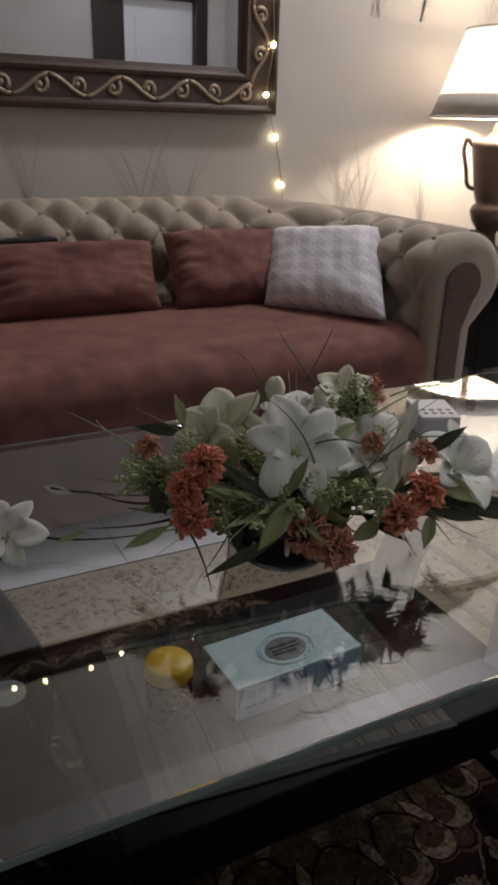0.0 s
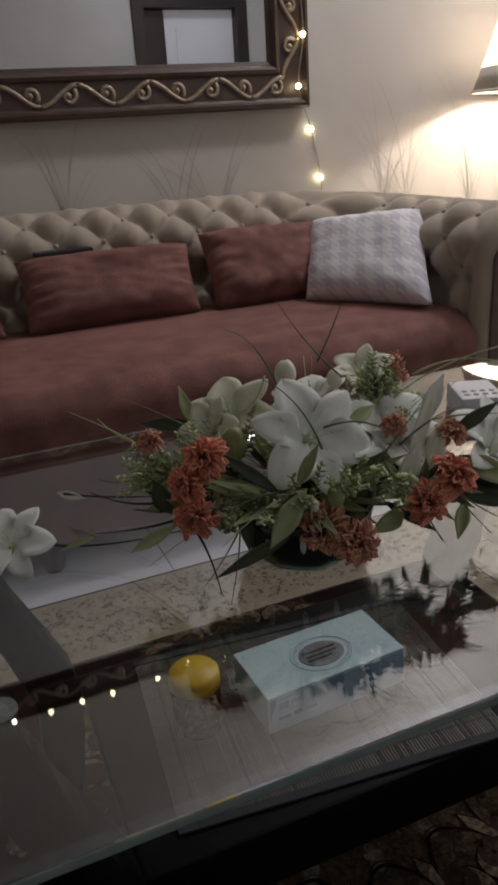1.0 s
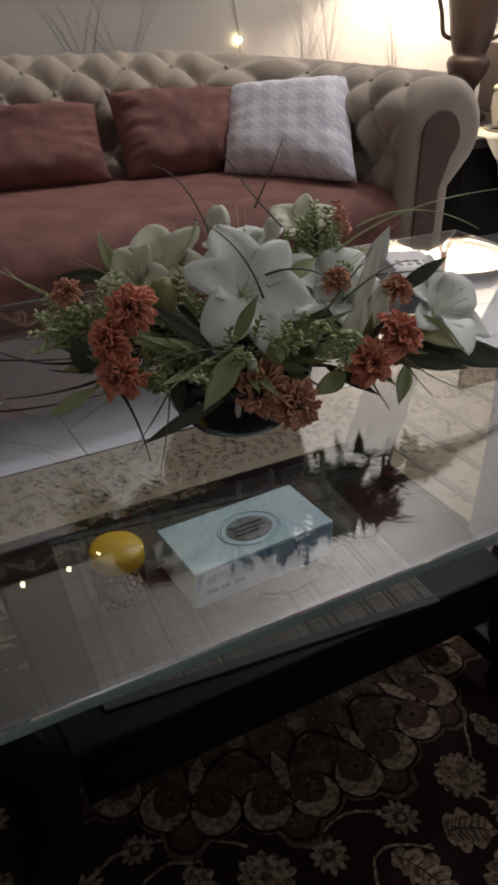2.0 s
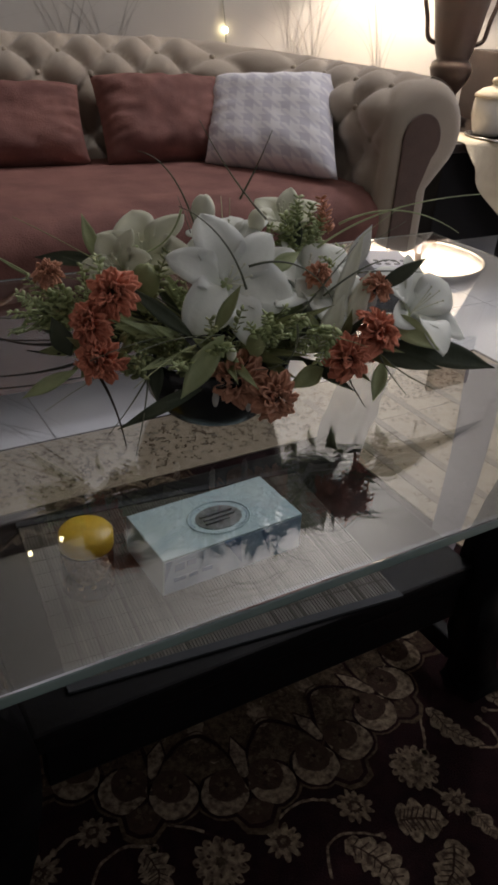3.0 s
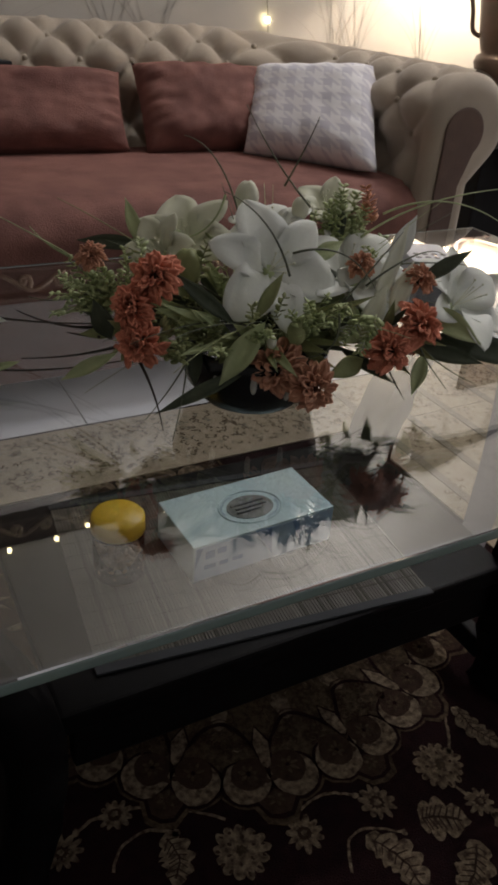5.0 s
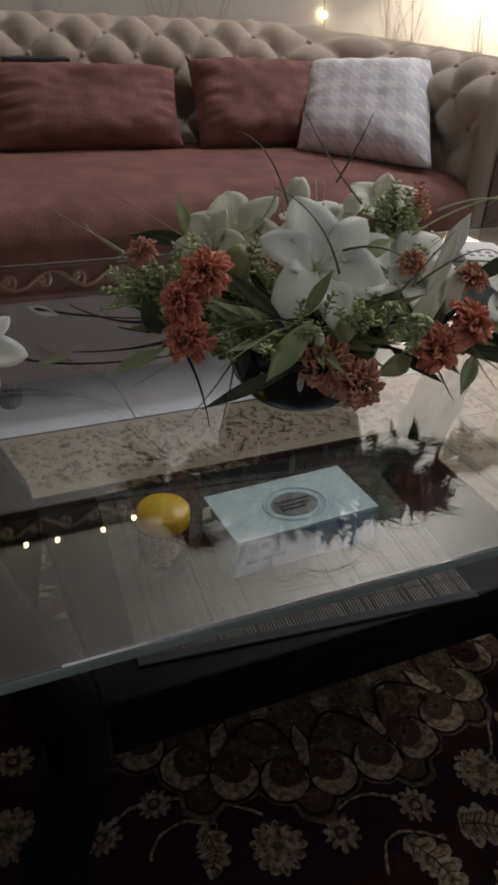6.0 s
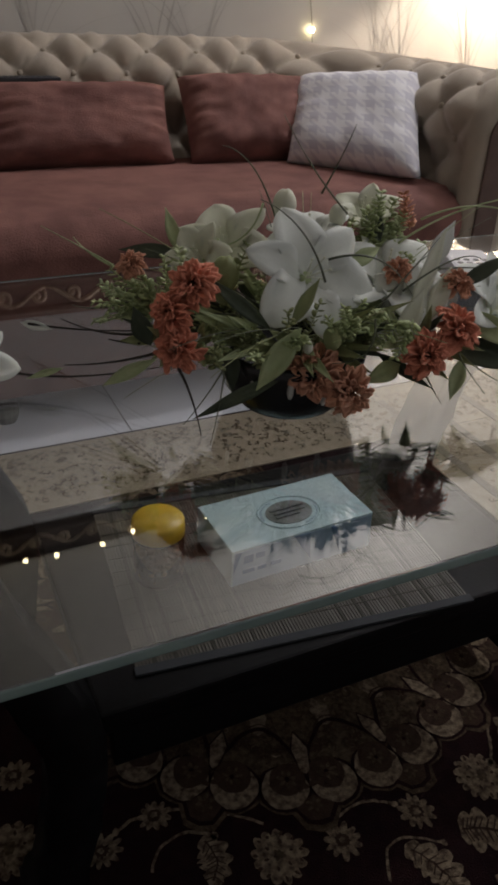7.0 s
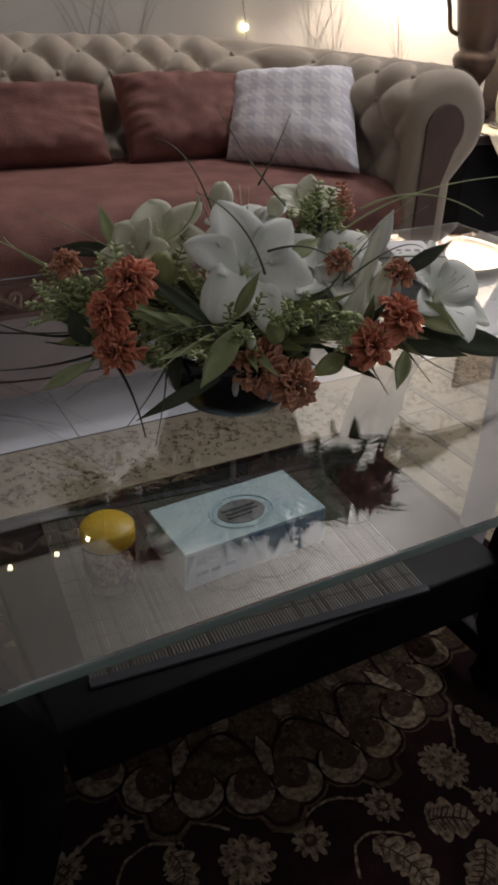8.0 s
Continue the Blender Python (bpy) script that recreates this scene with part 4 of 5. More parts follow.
def mum(place, axis, r, mat="orange", turn=0.0):
    """A daisy-like mum: three rings of toothed petals round a dark heart."""
    rng = random.Random(round(place[0] * 733 + place[2] * 911))
    ob = new("mum")
    ob.parent = arrangement
    ob.matrix_basis = Matrix.Translation(place) @ frame_from(axis, turn)
    for ring, (n, tilt, f) in enumerate(((17, 84, 1.0), (16, 66, 0.98), (14, 48, 0.86), (10, 30, 0.62))):
        data = petal_data("petal", M[mat], round(r * 1.02 * f, 4), round(r * (0.2, 0.19, 0.16, 0.12)[ring], 4), 0.35 if ring > 1 else -0.25, 1.3, 2.3, 7, 0.9, power=0.7)
        for k in range(n):
            p = new("petal", data)
            p.parent = ob
            p.matrix_basis = Matrix.Rotation(2 * math.pi * (k + ring * 0.4) / n + rng.uniform(-0.2, 0.2), 4, "Z") @ Matrix.Translation((0, r * 0.18, 0.0016 * ring)) @ Matrix.Rotation(radians(90 - tilt + rng.uniform(-24, 22)), 4, "X") @ Matrix.Rotation(rng.uniform(-0.4, 0.4), 4, "Y") @ Matrix.Scale(rng.uniform(0.75, 1.12), 4)
    b = bmesh.new()
    bmesh.ops.create_uvsphere(b, u_segments=10, v_segments=6, radius=r * 0.36, matrix=Matrix.Translation((0, 0, r * 0.02)) @ Matrix.Diagonal((1, 1, 0.5, 1)))
    part("heart", b, M["heart"], ob, "dark brown heart", True)
    return ob


LEAF_MATS = ("leaf_mid", "leaf_dark", "leaf_pale", "petal_white", "petal_cream")


def leaf(a, b, width, kind=1, bend=-0.25):
    a, b = Vector(a), Vector(b)
    d = b - a
    up = (FACE - d.normalized() * FACE.dot(d.normalized())).normalized()
    m = Matrix((d.normalized().cross(up), d.normalized(), up)).transposed().to_4x4()
    part("leaf", blade_mesh(d.length * 1.1, width * (0.78 if kind < 3 else 1), bend, 0.5, 0.9, 12, 0.06, 0.0009, 1.15), M[LEAF_MATS[kind]], arrangement, "", True, Matrix.Translation(a) @ m)


def blade(a, b, c, r=0.0011, mat="blade"):
    pts = bezier(a, Vector(b) * 2 - (Vector(a) + Vector(c)) / 2, c, 14)
    part("grass_blade", add_tube(bmesh.new(), pts, lambda u: r * (1.05 - 0.75 * u), 5), M[mat], arrangement, smooth=True)


def sprig(a, b, n=9, size=0.006, mat="sprig", seed=0):
    """A thin stem with pairs of small round leaves."""
    rng = random.Random(seed)
    a, b = Vector(a), Vector(b)
    bm = add_tube(bmesh.new(), bezier(a, (a + b) / 2 + Vector((0, 0, 0.006)), b, 6), 0.0007, 4)
    axis = (b - a).normalized()
    for k in range(n):
        t = (k + 0.6) / n
        turn = rng.uniform(0, 6.28)
        for s in range(3):
            out = Vector((math.cos(turn + 2.1 * s), math.sin(turn + 2.1 * s), rng.uniform(-0.6, 0.6)))
            out = (out - axis * out.dot(axis) * 0.8).normalized()
            r = size * (1.12 - 0.5 * t) * rng.uniform(0.8, 1.15)
            p = a.lerp(b, t) + (out + axis * 0.5) * r * 0.95
            m = Matrix.Translation(p) @ (out + axis * 0.5).to_track_quat("X", "Z").to_matrix().to_4x4() @ Matrix.Rotation(rng.uniform(-0.8, 0.8), 4, "X") @ Matrix.Diagonal((1.05, 0.62, 0.2, 1))
            bmesh.ops.create_icosphere(bm, subdivisions=1, radius=r, matrix=m)
    part("sprig", bm, M[mat], arrangement, smooth=True)


def foliage(count, centre, spread, seed):
    rng = random.Random(seed)
    for k in range(count):
        a, h = rng.uniform(0, 2 * math.pi), rng.uniform(-0.2, 1)
        p = Vector((centre[0] + spread[0] * 0.35 * math.cos(a), centre[1] + spread[1] * 0.35 * math.sin(a), centre[2] + 0.01 * h))
        q = Vector((centre[0] + spread[0] * rng.uniform(0.7, 1) * math.cos(a), centre[1] + spread[1] * rng.uniform(0.7, 1) * math.sin(a), centre[2] + spread[2] * h))
        leaf(p, q, rng.uniform(0.004, 0.008), rng.choice((0, 0, 1, 2, 2)), rng.uniform(-0.5, 0.3))


foliage(64, (0.625, 0.965, 0.58), (0.125, 0.10, 0.05), 3)
foliage(16, (0.745, 0.93, 0.58), (0.09, 0.07, 0.05), 9)
foliage(18, (0.52, 0.99, 0.58), (0.06, 0.06, 0.04), 12)
foliage(16, (0.515, 0.968, 0.605), (0.035, 0.03, 0.03), 31)
rng_u = random.Random(17)
for k in range(7):
    x, y = 0.70 + 0.13 * k / 6, rng_u.uniform(0.89, 0.93)
    leaf((x, y + 0.02, 0.565), (x + rng_u.uniform(-0.03, 0.04), y - rng_u.uniform(-0.01, 0.035), 0.56 + rng_u.uniform(-0.02, 0.012)), rng_u.uniform(0.004, 0.009), rng_u.choice((0, 1, 1)), rng_u.uniform(-0.5, 0.2))
for k in range(26):
    a = k * 2.4
    sprig((0.625 + 0.04 * math.cos(a), 0.965 + 0.03 * math.sin(a), 0.575), (0.625 + (0.07 + 0.03 * (k % 3)) * math.cos(a), 0.965 + (0.06 + 0.02 * (k % 3)) * math.sin(a), 0.60 + 0.012 * (k % 4)), 8, 0.005, "leaf_mid" if k % 2 else "sprig", k)

lily((0.626, 0.940, 0.650), (-0.14, -1.0, 0.62), 0.062, 0.85, 57)
lily((0.572, 1.03, 0.655), FACE + Vector((-0.25, 0.2, 0.6)), 0.056, 0.6, 50, "petal_cream")
lily((0.722, 0.955, 0.638), FACE + Vector((0.5, 0.2, 0.7)), 0.062, 0.1, 48, "petal_cream")
lily((0.846, 0.922, 0.603), FACE + Vector((0.75, 0.0, 0.45)), 0.062, 0.4, 46, "petal_cream")
lily((0.683, 0.945, 0.606), FACE + Vector((0.3, 0, -0.25)), 0.042, 0.9, 55)
lily((0.730, 0.925, 0.606), FACE + Vector((0.5, -0.1, -0.1)), 0.045, 0.3, 50)
lily((0.735, 1.03, 0.678), FACE + Vector((0.1, 0.4, 0.8)), 0.038, 0.0, 40, "petal_cream")
lily((0.655, 1.01, 0.668), FACE + Vector((0.1, 0.6, 0.7)), 0.045, 0.5, 48)
lily((0.545, 1.02, 0.648), FACE + Vector((-0.5, 0.2, 0.4)), 0.036, 0.2, 45, "petal_cream")
for x, y, z, r in ((0.641, 1.03, 0.688, 0.014), (0.685, 1.002, 0.682, 0.010), (0.560, 0.985, 0.640, 0.016), (0.604, 0.899, 0.597, 0.0055), (0.622, 0.888, 0.608, 0.010)):
    b = bmesh.new()
    bmesh.ops.create_uvsphere(b, u_segments=14, v_segments=10, radius=r, matrix=Matrix.Diagonal((0.85, 0.85, 1.1, 1)))
    for v in b.verts:
        v.co *= 1 + 0.08 * math.sin(3 * math.atan2(v.co.y, v.co.x))
    part("bud", b, M["petal_cream"] if z > 0.65 or r < 0.006 else M["leaf_mid"], arrangement, "", True, pose(x, y, z))
mum((0.517, 0.953, 0.645), FACE + Vector((-0.1, 0, 0.2)), 0.021)
mum((0.497, 0.954, 0.622), FACE + Vector((-0.5, 0, 0.0)), 0.019)
mum((0.501, 0.945, 0.592), FACE + Vector((-0.3, 0, -0.4)), 0.021)
mum((0.482, 1.022, 0.645), FACE + Vector((-0.4, 0.2, 0.6)), 0.013, "peach")
mum((0.617, 0.909, 0.565), FACE + Vector((0, 0, -0.25)), 0.025, "peach")
mum((0.640, 0.883, 0.557), FACE + Vector((0.3, 0, -0.4)), 0.022, "peach")
mum((0.716, 0.877, 0.583), FACE + Vector((0.3, 0, -0.2)), 0.021)
mum((0.748, 0.881, 0.602), FACE + Vector((0.6, 0, 0.1)), 0.023)
mum((0.771, 0.914, 0.632), FACE + Vector((0.6, 0.2, 0.4)), 0.015, "peach")
mum((0.716, 0.936, 0.644), FACE + Vector((0.2, 0.2, 0.5)), 0.013)
mum((0.762, 0.90, 0.585), FACE + Vector((0.9, 0.0, -0.2)), 0.02)

leaf((0.598, 0.903, 0.615), (0.558, 0.904, 0.562), 0.0145, 2)
leaf((0.597, 0.915, 0.567), (0.509, 0.923, 0.533), 0.0086, 1)
leaf((0.581, 0.925, 0.605), (0.526, 0.936, 0.654), 0.0086, 1)
leaf((0.54, 1.045, 0.64), (0.532, 1.073, 0.682), 0.0086, 2)
leaf((0.549, 1.039, 0.644), (0.491, 1.11, 0.637), 0.0094, 1)
leaf((0.49, 0.982, 0.567), (0.442, 1.0, 0.54), 0.0086, 2)
leaf((0.486, 0.984, 0.58), (0.473, 0.992, 0.614), 0.0125, 1)
leaf((0.59, 0.908, 0.615), (0.612, 0.906, 0.655), 0.0078, 0)
leaf((0.769, 0.915, 0.628), (0.815, 0.898, 0.662), 0.0094, 1)
leaf((0.791, 0.925, 0.599), (0.823, 0.87, 0.58), 0.0156, 2)
leaf((0.699, 0.888, 0.571), (0.658, 0.877, 0.566), 0.0125, 0)
leaf((0.773, 0.889, 0.567), (0.757, 0.875, 0.532), 0.0101, 2)
leaf((0.555, 0.953, 0.588), (0.547, 0.934, 0.547), 0.0094, 1)
leaf((0.757, 0.946, 0.634), (0.787, 0.951, 0.682), 0.0094, 3)
leaf((0.728, 0.987, 0.658), (0.725, 1.013, 0.68), 0.0125, 1)
leaf((0.800, 0.915, 0.572), (0.905, 0.858, 0.548), 0.0175, 1)
leaf((0.775, 0.915, 0.565), (0.832, 0.868, 0.556), 0.0125, 1)
leaf((0.674, 0.962, 0.642), (0.711, 0.962, 0.661), 0.0101, 2)
blade((0.478, 1.048, 0.634), (0.461, 1.082, 0.639), (0.447, 1.102, 0.653), 0.0012, "leaf_pale")
blade((0.473, 1.051, 0.636), (0.461, 1.081, 0.641), (0.42, 1.119, 0.661), 0.0012, "leaf_pale")
blade((0.635, 1.021, 0.653), (0.608, 1.026, 0.719), (0.579, 1.044, 0.743))
blade((0.687, 0.989, 0.687), (0.652, 0.999, 0.728), (0.626, 1.015, 0.773))
blade((0.665, 1.003, 0.704), (0.678, 0.995, 0.738), (0.687, 0.989, 0.767))
blade((0.502, 0.963, 0.57), (0.507, 0.936, 0.548), (0.508, 0.912, 0.519), 0.0016, "twig")
blade((0.549, 0.945, 0.576), (0.526, 0.936, 0.55), (0.498, 0.93, 0.523))
blade((0.545, 0.947, 0.575), (0.535, 0.931, 0.546), (0.515, 0.907, 0.51))
blade((0.488, 1.006, 0.584), (0.455, 1.038, 0.577), (0.424, 1.081, 0.579), 0.0016, "twig")
blade((0.493, 0.991, 0.569), (0.462, 1.034, 0.546), (0.424, 1.081, 0.528), 0.0016, "twig")
blade((0.48, 0.999, 0.577), (0.47, 1.017, 0.573), (0.457, 1.026, 0.574), 0.0016, "twig")
blade((0.602, 0.877, 0.664), (0.592, 0.907, 0.7), (0.58, 0.961, 0.713))
blade((0.771, 0.984, 0.677), (0.822, 0.953, 0.694), (0.875, 0.92, 0.676), 0.0012, "leaf_pale")
blade((0.743, 0.978, 0.657), (0.812, 0.959, 0.693), (0.902, 0.927, 0.711), 0.0012, "leaf_pale")
blade((0.76, 0.933, 0.643), (0.801, 0.931, 0.641), (0.846, 0.914, 0.639))
blade((0.764, 0.895, 0.578), (0.791, 0.878, 0.554), (0.821, 0.86, 0.538))
blade((0.718, 0.876, 0.567), (0.72, 0.863, 0.555), (0.724, 0.849, 0.542))
blade((0.658, 0.878, 0.635), (0.691, 0.881, 0.666), (0.726, 0.895, 0.687))
blade((0.613, 0.894, 0.677), (0.654, 0.88, 0.677), (0.694, 0.879, 0.641))
blade((0.756, 0.876, 0.578), (0.766, 0.87, 0.562), (0.783, 0.859, 0.539))
blade((0.704, 0.908, 0.635), (0.752, 0.902, 0.662), (0.795, 0.911, 0.655))
blade((0.485, 1.008, 0.62), (0.457, 1.037, 0.602), (0.435, 1.075, 0.594))
blade((0.651, 0.87, 0.629), (0.642, 0.864, 0.601), (0.618, 0.879, 0.588))
blade((0.609, 1.014, 0.696), (0.583, 1.018, 0.66), (0.534, 1.037, 0.654), 0.0012, "leaf_pale")
sprig((0.487, 1.018, 0.594), (0.463, 1.057, 0.616), 10, 0.0055, "leaf_pale", 50)
sprig((0.489, 1.006, 0.61), (0.48, 1.023, 0.631), 10, 0.0055, "sprig", 51)
sprig((0.493, 1.003, 0.599), (0.463, 1.033, 0.6), 10, 0.0055, "leaf_pale", 52)
sprig((0.489, 1.006, 0.599), (0.471, 1.029, 0.62), 10, 0.0055, "sprig", 53)
sprig((0.494, 1.003, 0.615), (0.489, 1.017, 0.637), 10, 0.0055, "sprig", 54)
sprig((0.734, 0.995, 0.655), (0.733, 1.008, 0.694), 10, 0.0055, "leaf_pale", 55)
sprig((0.744, 0.989, 0.651), (0.756, 0.993, 0.681), 10, 0.0055, "leaf_pale", 56)
sprig((0.72, 0.993, 0.646), (0.715, 1.007, 0.673), 10, 0.0055, "sprig", 57)
sprig((0.63, 0.883, 0.606), (0.616, 0.892, 0.625), 10, 0.0055, "sprig", 58)
sprig((0.644, 0.886, 0.608), (0.628, 0.885, 0.636), 10, 0.0055, "sprig", 59)
sprig((0.688, 0.883, 0.619), (0.662, 0.875, 0.599), 10, 0.0055, "sprig", 60)
sprig((0.697, 0.877, 0.62), (0.676, 0.867, 0.589), 10, 0.0055, "sprig", 61)
sprig((0.674, 0.891, 0.628), (0.652, 0.882, 0.614), 10, 0.0055, "sprig", 62)
sprig((0.529, 0.957, 0.612), (0.54, 0.939, 0.585), 10, 0.0055, "sprig", 63)
sprig((0.517, 0.953, 0.594), (0.524, 0.937, 0.578), 10, 0.0055, "sprig", 64)
sprig((0.589, 0.909, 0.601), (0.596, 0.892, 0.607), 10, 0.0055, "sprig", 65)
sprig((0.573, 1.036, 0.656), (0.554, 1.059, 0.659), 10, 0.0055, "sprig", 66)
sprig((0.763, 0.989, 0.666), (0.76, 1.003, 0.699), 10, 0.0055, "peach", 67)
sprig((0.764, 0.942, 0.623), (0.736, 0.959, 0.654), 10, 0.0055, "sprig", 68)

rng_b = random.Random(21)
for k in range(34):
    a = rng_b.uniform(0, 2 * math.pi)
    r0, r1 = 0.05, rng_b.uniform(0.12, 0.19)
    z1 = 0.60 + rng_b.uniform(-0.05, 0.10) * (1 if math.sin(a) > -0.2 else 0.4)
    p = (0.64 + r0 * math.cos(a), 0.96 + r0 * 0.8 * math.sin(a), 0.60)
    e = (0.64 + r1 * 1.15 * math.cos(a), 0.96 + r1 * 0.75 * math.sin(a), z1)
    mid = ((p[0] + e[0]) / 2, (p[1] + e[1]) / 2, (p[2] + z1) / 2 + 0.006)
    blade(p, mid, e, rng_b.uniform(0.0006, 0.001), rng_b.choice(("blade", "leaf_mid", "leaf_pale")))

# eucalyptus sprays at the back
for k, (dx, dz) in enumerate(((-0.02, 0.035), (0.0, 0.05), (0.022, 0.04), (0.04, 0.022))):
    sprig((0.725, 0.995, 0.645), (0.735 + dx, 1.005 + dx * 0.3, 0.652 + dz), 11, 0.0062, "leaf_pale" if k % 2 else "sprig", 90 + k)
for k, (dx, dz) in enumerate(((-0.03, 0.0), (-0.022, 0.018), (-0.012, 0.03), (-0.03, -0.018))):
    sprig((0.495, 1.0, 0.605), (0.475 + dx, 1.03, 0.612 + dz), 10, 0.0055, "leaf_pale" if k % 2 else "sprig", 120 + k)

# olive sprays between the flowers
rng_s = random.Random(44)
for k in range(24):
    x, y = 0.49 + 0.30 * k / 23 + rng_s.uniform(-0.012, 0.012), rng_s.uniform(0.975, 1.03)
    z = 0.615 + 0.04 * math.sin(math.pi * (x - 0.47) / 0.34)
    if 0.565 < x < 0.665:
        continue
    sprig((x, y, z - 0.02), (x + rng_s.uniform(-0.02, 0.02), y + rng_s.uniform(-0.01, 0.01), z + rng_s.uniform(0.008, 0.03)), 8, rng_s.uniform(0.004, 0.0062), rng_s.choice(("sprig", "leaf_pale", "leaf_mid")), 200 + k)
for k in range(16):
    x, y = 0.53 + 0.22 * k / 15, rng_s.uniform(0.905, 0.93)
    sprig((x, y + 0.02, 0.575), (x + rng_s.uniform(-0.02, 0.02), y, rng_s.uniform(0.588, 0.612)), 8, rng_s.uniform(0.004, 0.006), rng_s.choice(("sprig", "leaf_mid")), 240 + k)

leaf((0.555, 1.0, 0.575), (0.515, 1.02, 0.618), 0.017, 0)
leaf((0.53, 0.995, 0.57), (0.537, 1.012, 0.612), 0.015, 1)

# the long outer petals of the side lily
for a, b, w in (((0.712, 0.905, 0.605), (0.757, 0.925, 0.683), 0.0075), ((0.735, 0.905, 0.600), (0.765, 0.918, 0.648), 0.009), ((0.70, 0.90, 0.585), (0.726, 0.905, 0.632), 0.010)):
    leaf(a, b, w, 4, -0.2)

# the lily lying on the glass with its twig
lily((0.330, 1.10, 0.534), (-0.35, -0.5, 0.7), 0.046, 0.4, 60)
blade((0.352, 1.10, 0.53), (0.42, 1.06, 0.525), (0.52, 1.0, 0.55), 0.0016, "twig")
blade((0.41, 1.20, 0.53), (0.47, 1.12, 0.545), (0.53, 1.04, 0.57), 0.0014, "twig")
leaf((0.43, 1.17, 0.532), (0.40, 1.21, 0.53), 0.0055, 3)
leaf((0.42, 1.07, 0.53), (0.385, 1.07, 0.525), 0.0047, 2)


# ---- on the shelf ----
def build_mat():
    ob = thing("bamboo_placemat", "thin bamboo slat placemat with black edging, on the shelf", "placemat", place=pose(0.652, 1.028, SZ + 0.0005, 0, 0, -5.7))
    w, d = 0.404, 0.285
    n = 104
    bm = bmesh.new()
    rng = random.Random(2)
    for k in range(n):
        x = -w / 2 + w * (k + 0.5) / n
        add_box(bm, (x - 0.0012, -d / 2 + 0.005, 0.0), (x + 0.0012, d / 2 - 0.005, 0.0018 + rng.uniform(0, 0.0006)), mat=rng.choice((0, 0, 0, 0, 0, 0, 3, 2)))
    add_box(bm, (-w / 2, -d / 2 + 0.004, -0.0001), (w / 2, d / 2 - 0.004, 0.0006), mat=3)
    slats = part("slats", bm, [M["bamboo"], M["mat_thread"], M["bamboo_pale"], M["mat_backing"]], ob, "dark and straw bamboo sticks")
    slats["kind"] = "stuff"
    for y in (-d / 2, d / 2):
        part("edging", box((-w / 2 - 0.002, y - 0.006, -0.0002), (w / 2 + 0.002, y + 0.006, 0.0034), 0.001), M["mat_thread"], ob)
    for k in range(10):
        y = -d / 2 + 0.03 + k * (d - 0.06) / 9
        part("thread", box((-w / 2, y - 0.0006, 0.0015), (w / 2, y + 0.0006, 0.0026)), M["mat_backing"], ob)


build_mat()


def build_tissue_box():
    ob = thing("tissue_box", "pale blue card tissue box on the bamboo placemat", "tissue box", place=pose(0.672, 1.035, SZ + 0.004, 0, 0, 2.5))
    w, d, h = 0.196, 0.098, 0.052
    part("carton", box((-w / 2, -d / 2, 0), (w / 2, d / 2, h), 0.0015), [M["card"]], ob)
    bm = bmesh.new()
    add_box(bm, (-w / 2 + 0.002, -d / 2 - 0.0008, 0.002), (w / 2 - 0.002, -d / 2 + 0.0008, h - 0.003))
    part("front_print", bm, M["card_side"], ob)
    oval = [(0.001 + 0.031 * math.cos(2 * math.pi * k / 28), -0.006 + 0.023 * math.sin(2 * math.pi * k / 28)) for k in range(28)]
    part("opening", add_prism(bmesh.new(), oval, h - 0.0004, h + 0.0008, "z"), M["print_dark"], ob, "dark oval opening")
    ring = [(0.001 + 0.041 * math.cos(2 * math.pi * k / 28), -0.006 + 0.032 * math.sin(2 * math.pi * k / 28), h + 0.0003) for k in range(29)]
    part("opening_rim", add_tube(bmesh.new(), ring, 0.0009, 4), M["card"], ob)
    for k, (x0, x1, y) in enumerate(((-0.022, 0.024, 0.002), (-0.02, 0.027, -0.006), (-0.021, 0.02, -0.013))):
        part("tissue", box((x0, y - 0.0018, h + 0.0006), (x1 - 0.004 * k, y + 0.0018, h + 0.0026), 0.0008), M["key"], ob, "folded grey tissue")
    for k in range(22):
        a = math.pi * (0.62 + 0.88 * k / 21) + (math.pi * 0.52 if k > 10 else 0)
        cx, cy = 0.001 + 0.037 * math.cos(a), -0.006 + 0.0278 * math.sin(a)
        mark = Matrix.Translation((cx, cy, h)) @ Matrix.Rotation(math.atan2(0.0278 * math.cos(a), -0.037 * math.sin(a)), 4, "Z")
        part("print_mark", box((-0.0012, -0.0009, 0.0002), (0.0012, 0.0009, 0.0007)), M["card_side"], ob, place=mark)
    for k, (x0, x1, z, t) in enumerate(((-0.083, -0.070, 0.031, 0.011), (-0.067, -0.055, 0.034, 0.008), (-0.084, -0.068, 0.016, 0.006), (-0.064, -0.052, 0.016, 0.006), (-0.046, -0.032, 0.0165, 0.006))):
        part("print_bar", box((x0, -d / 2 - 0.0014, z), (x1, -d / 2 - 0.0006, z + t), 0.0003), M["print_blue"], ob)
    for tri in ([(-0.016, 0.050), (0.006, 0.050), (0.010, 0.008)], [(0.036, 0.049), (0.046, 0.049), (0.052, 0.006)], [(-0.094, 0.049), (-0.086, 0.049), (-0.096, 0.02)]):
        part("print_wedge", add_prism(bmesh.new(), tri, -d / 2 - 0.0015, -d / 2 - 0.0006), M["print_blue"], ob)
    part("side_print", box((w / 2 - 0.0006, -d / 2 + 0.004, 0.004), (w / 2 + 0.0007, d / 2 - 0.004, h - 0.004)), M["card_side"], ob)


build_tissue_box()


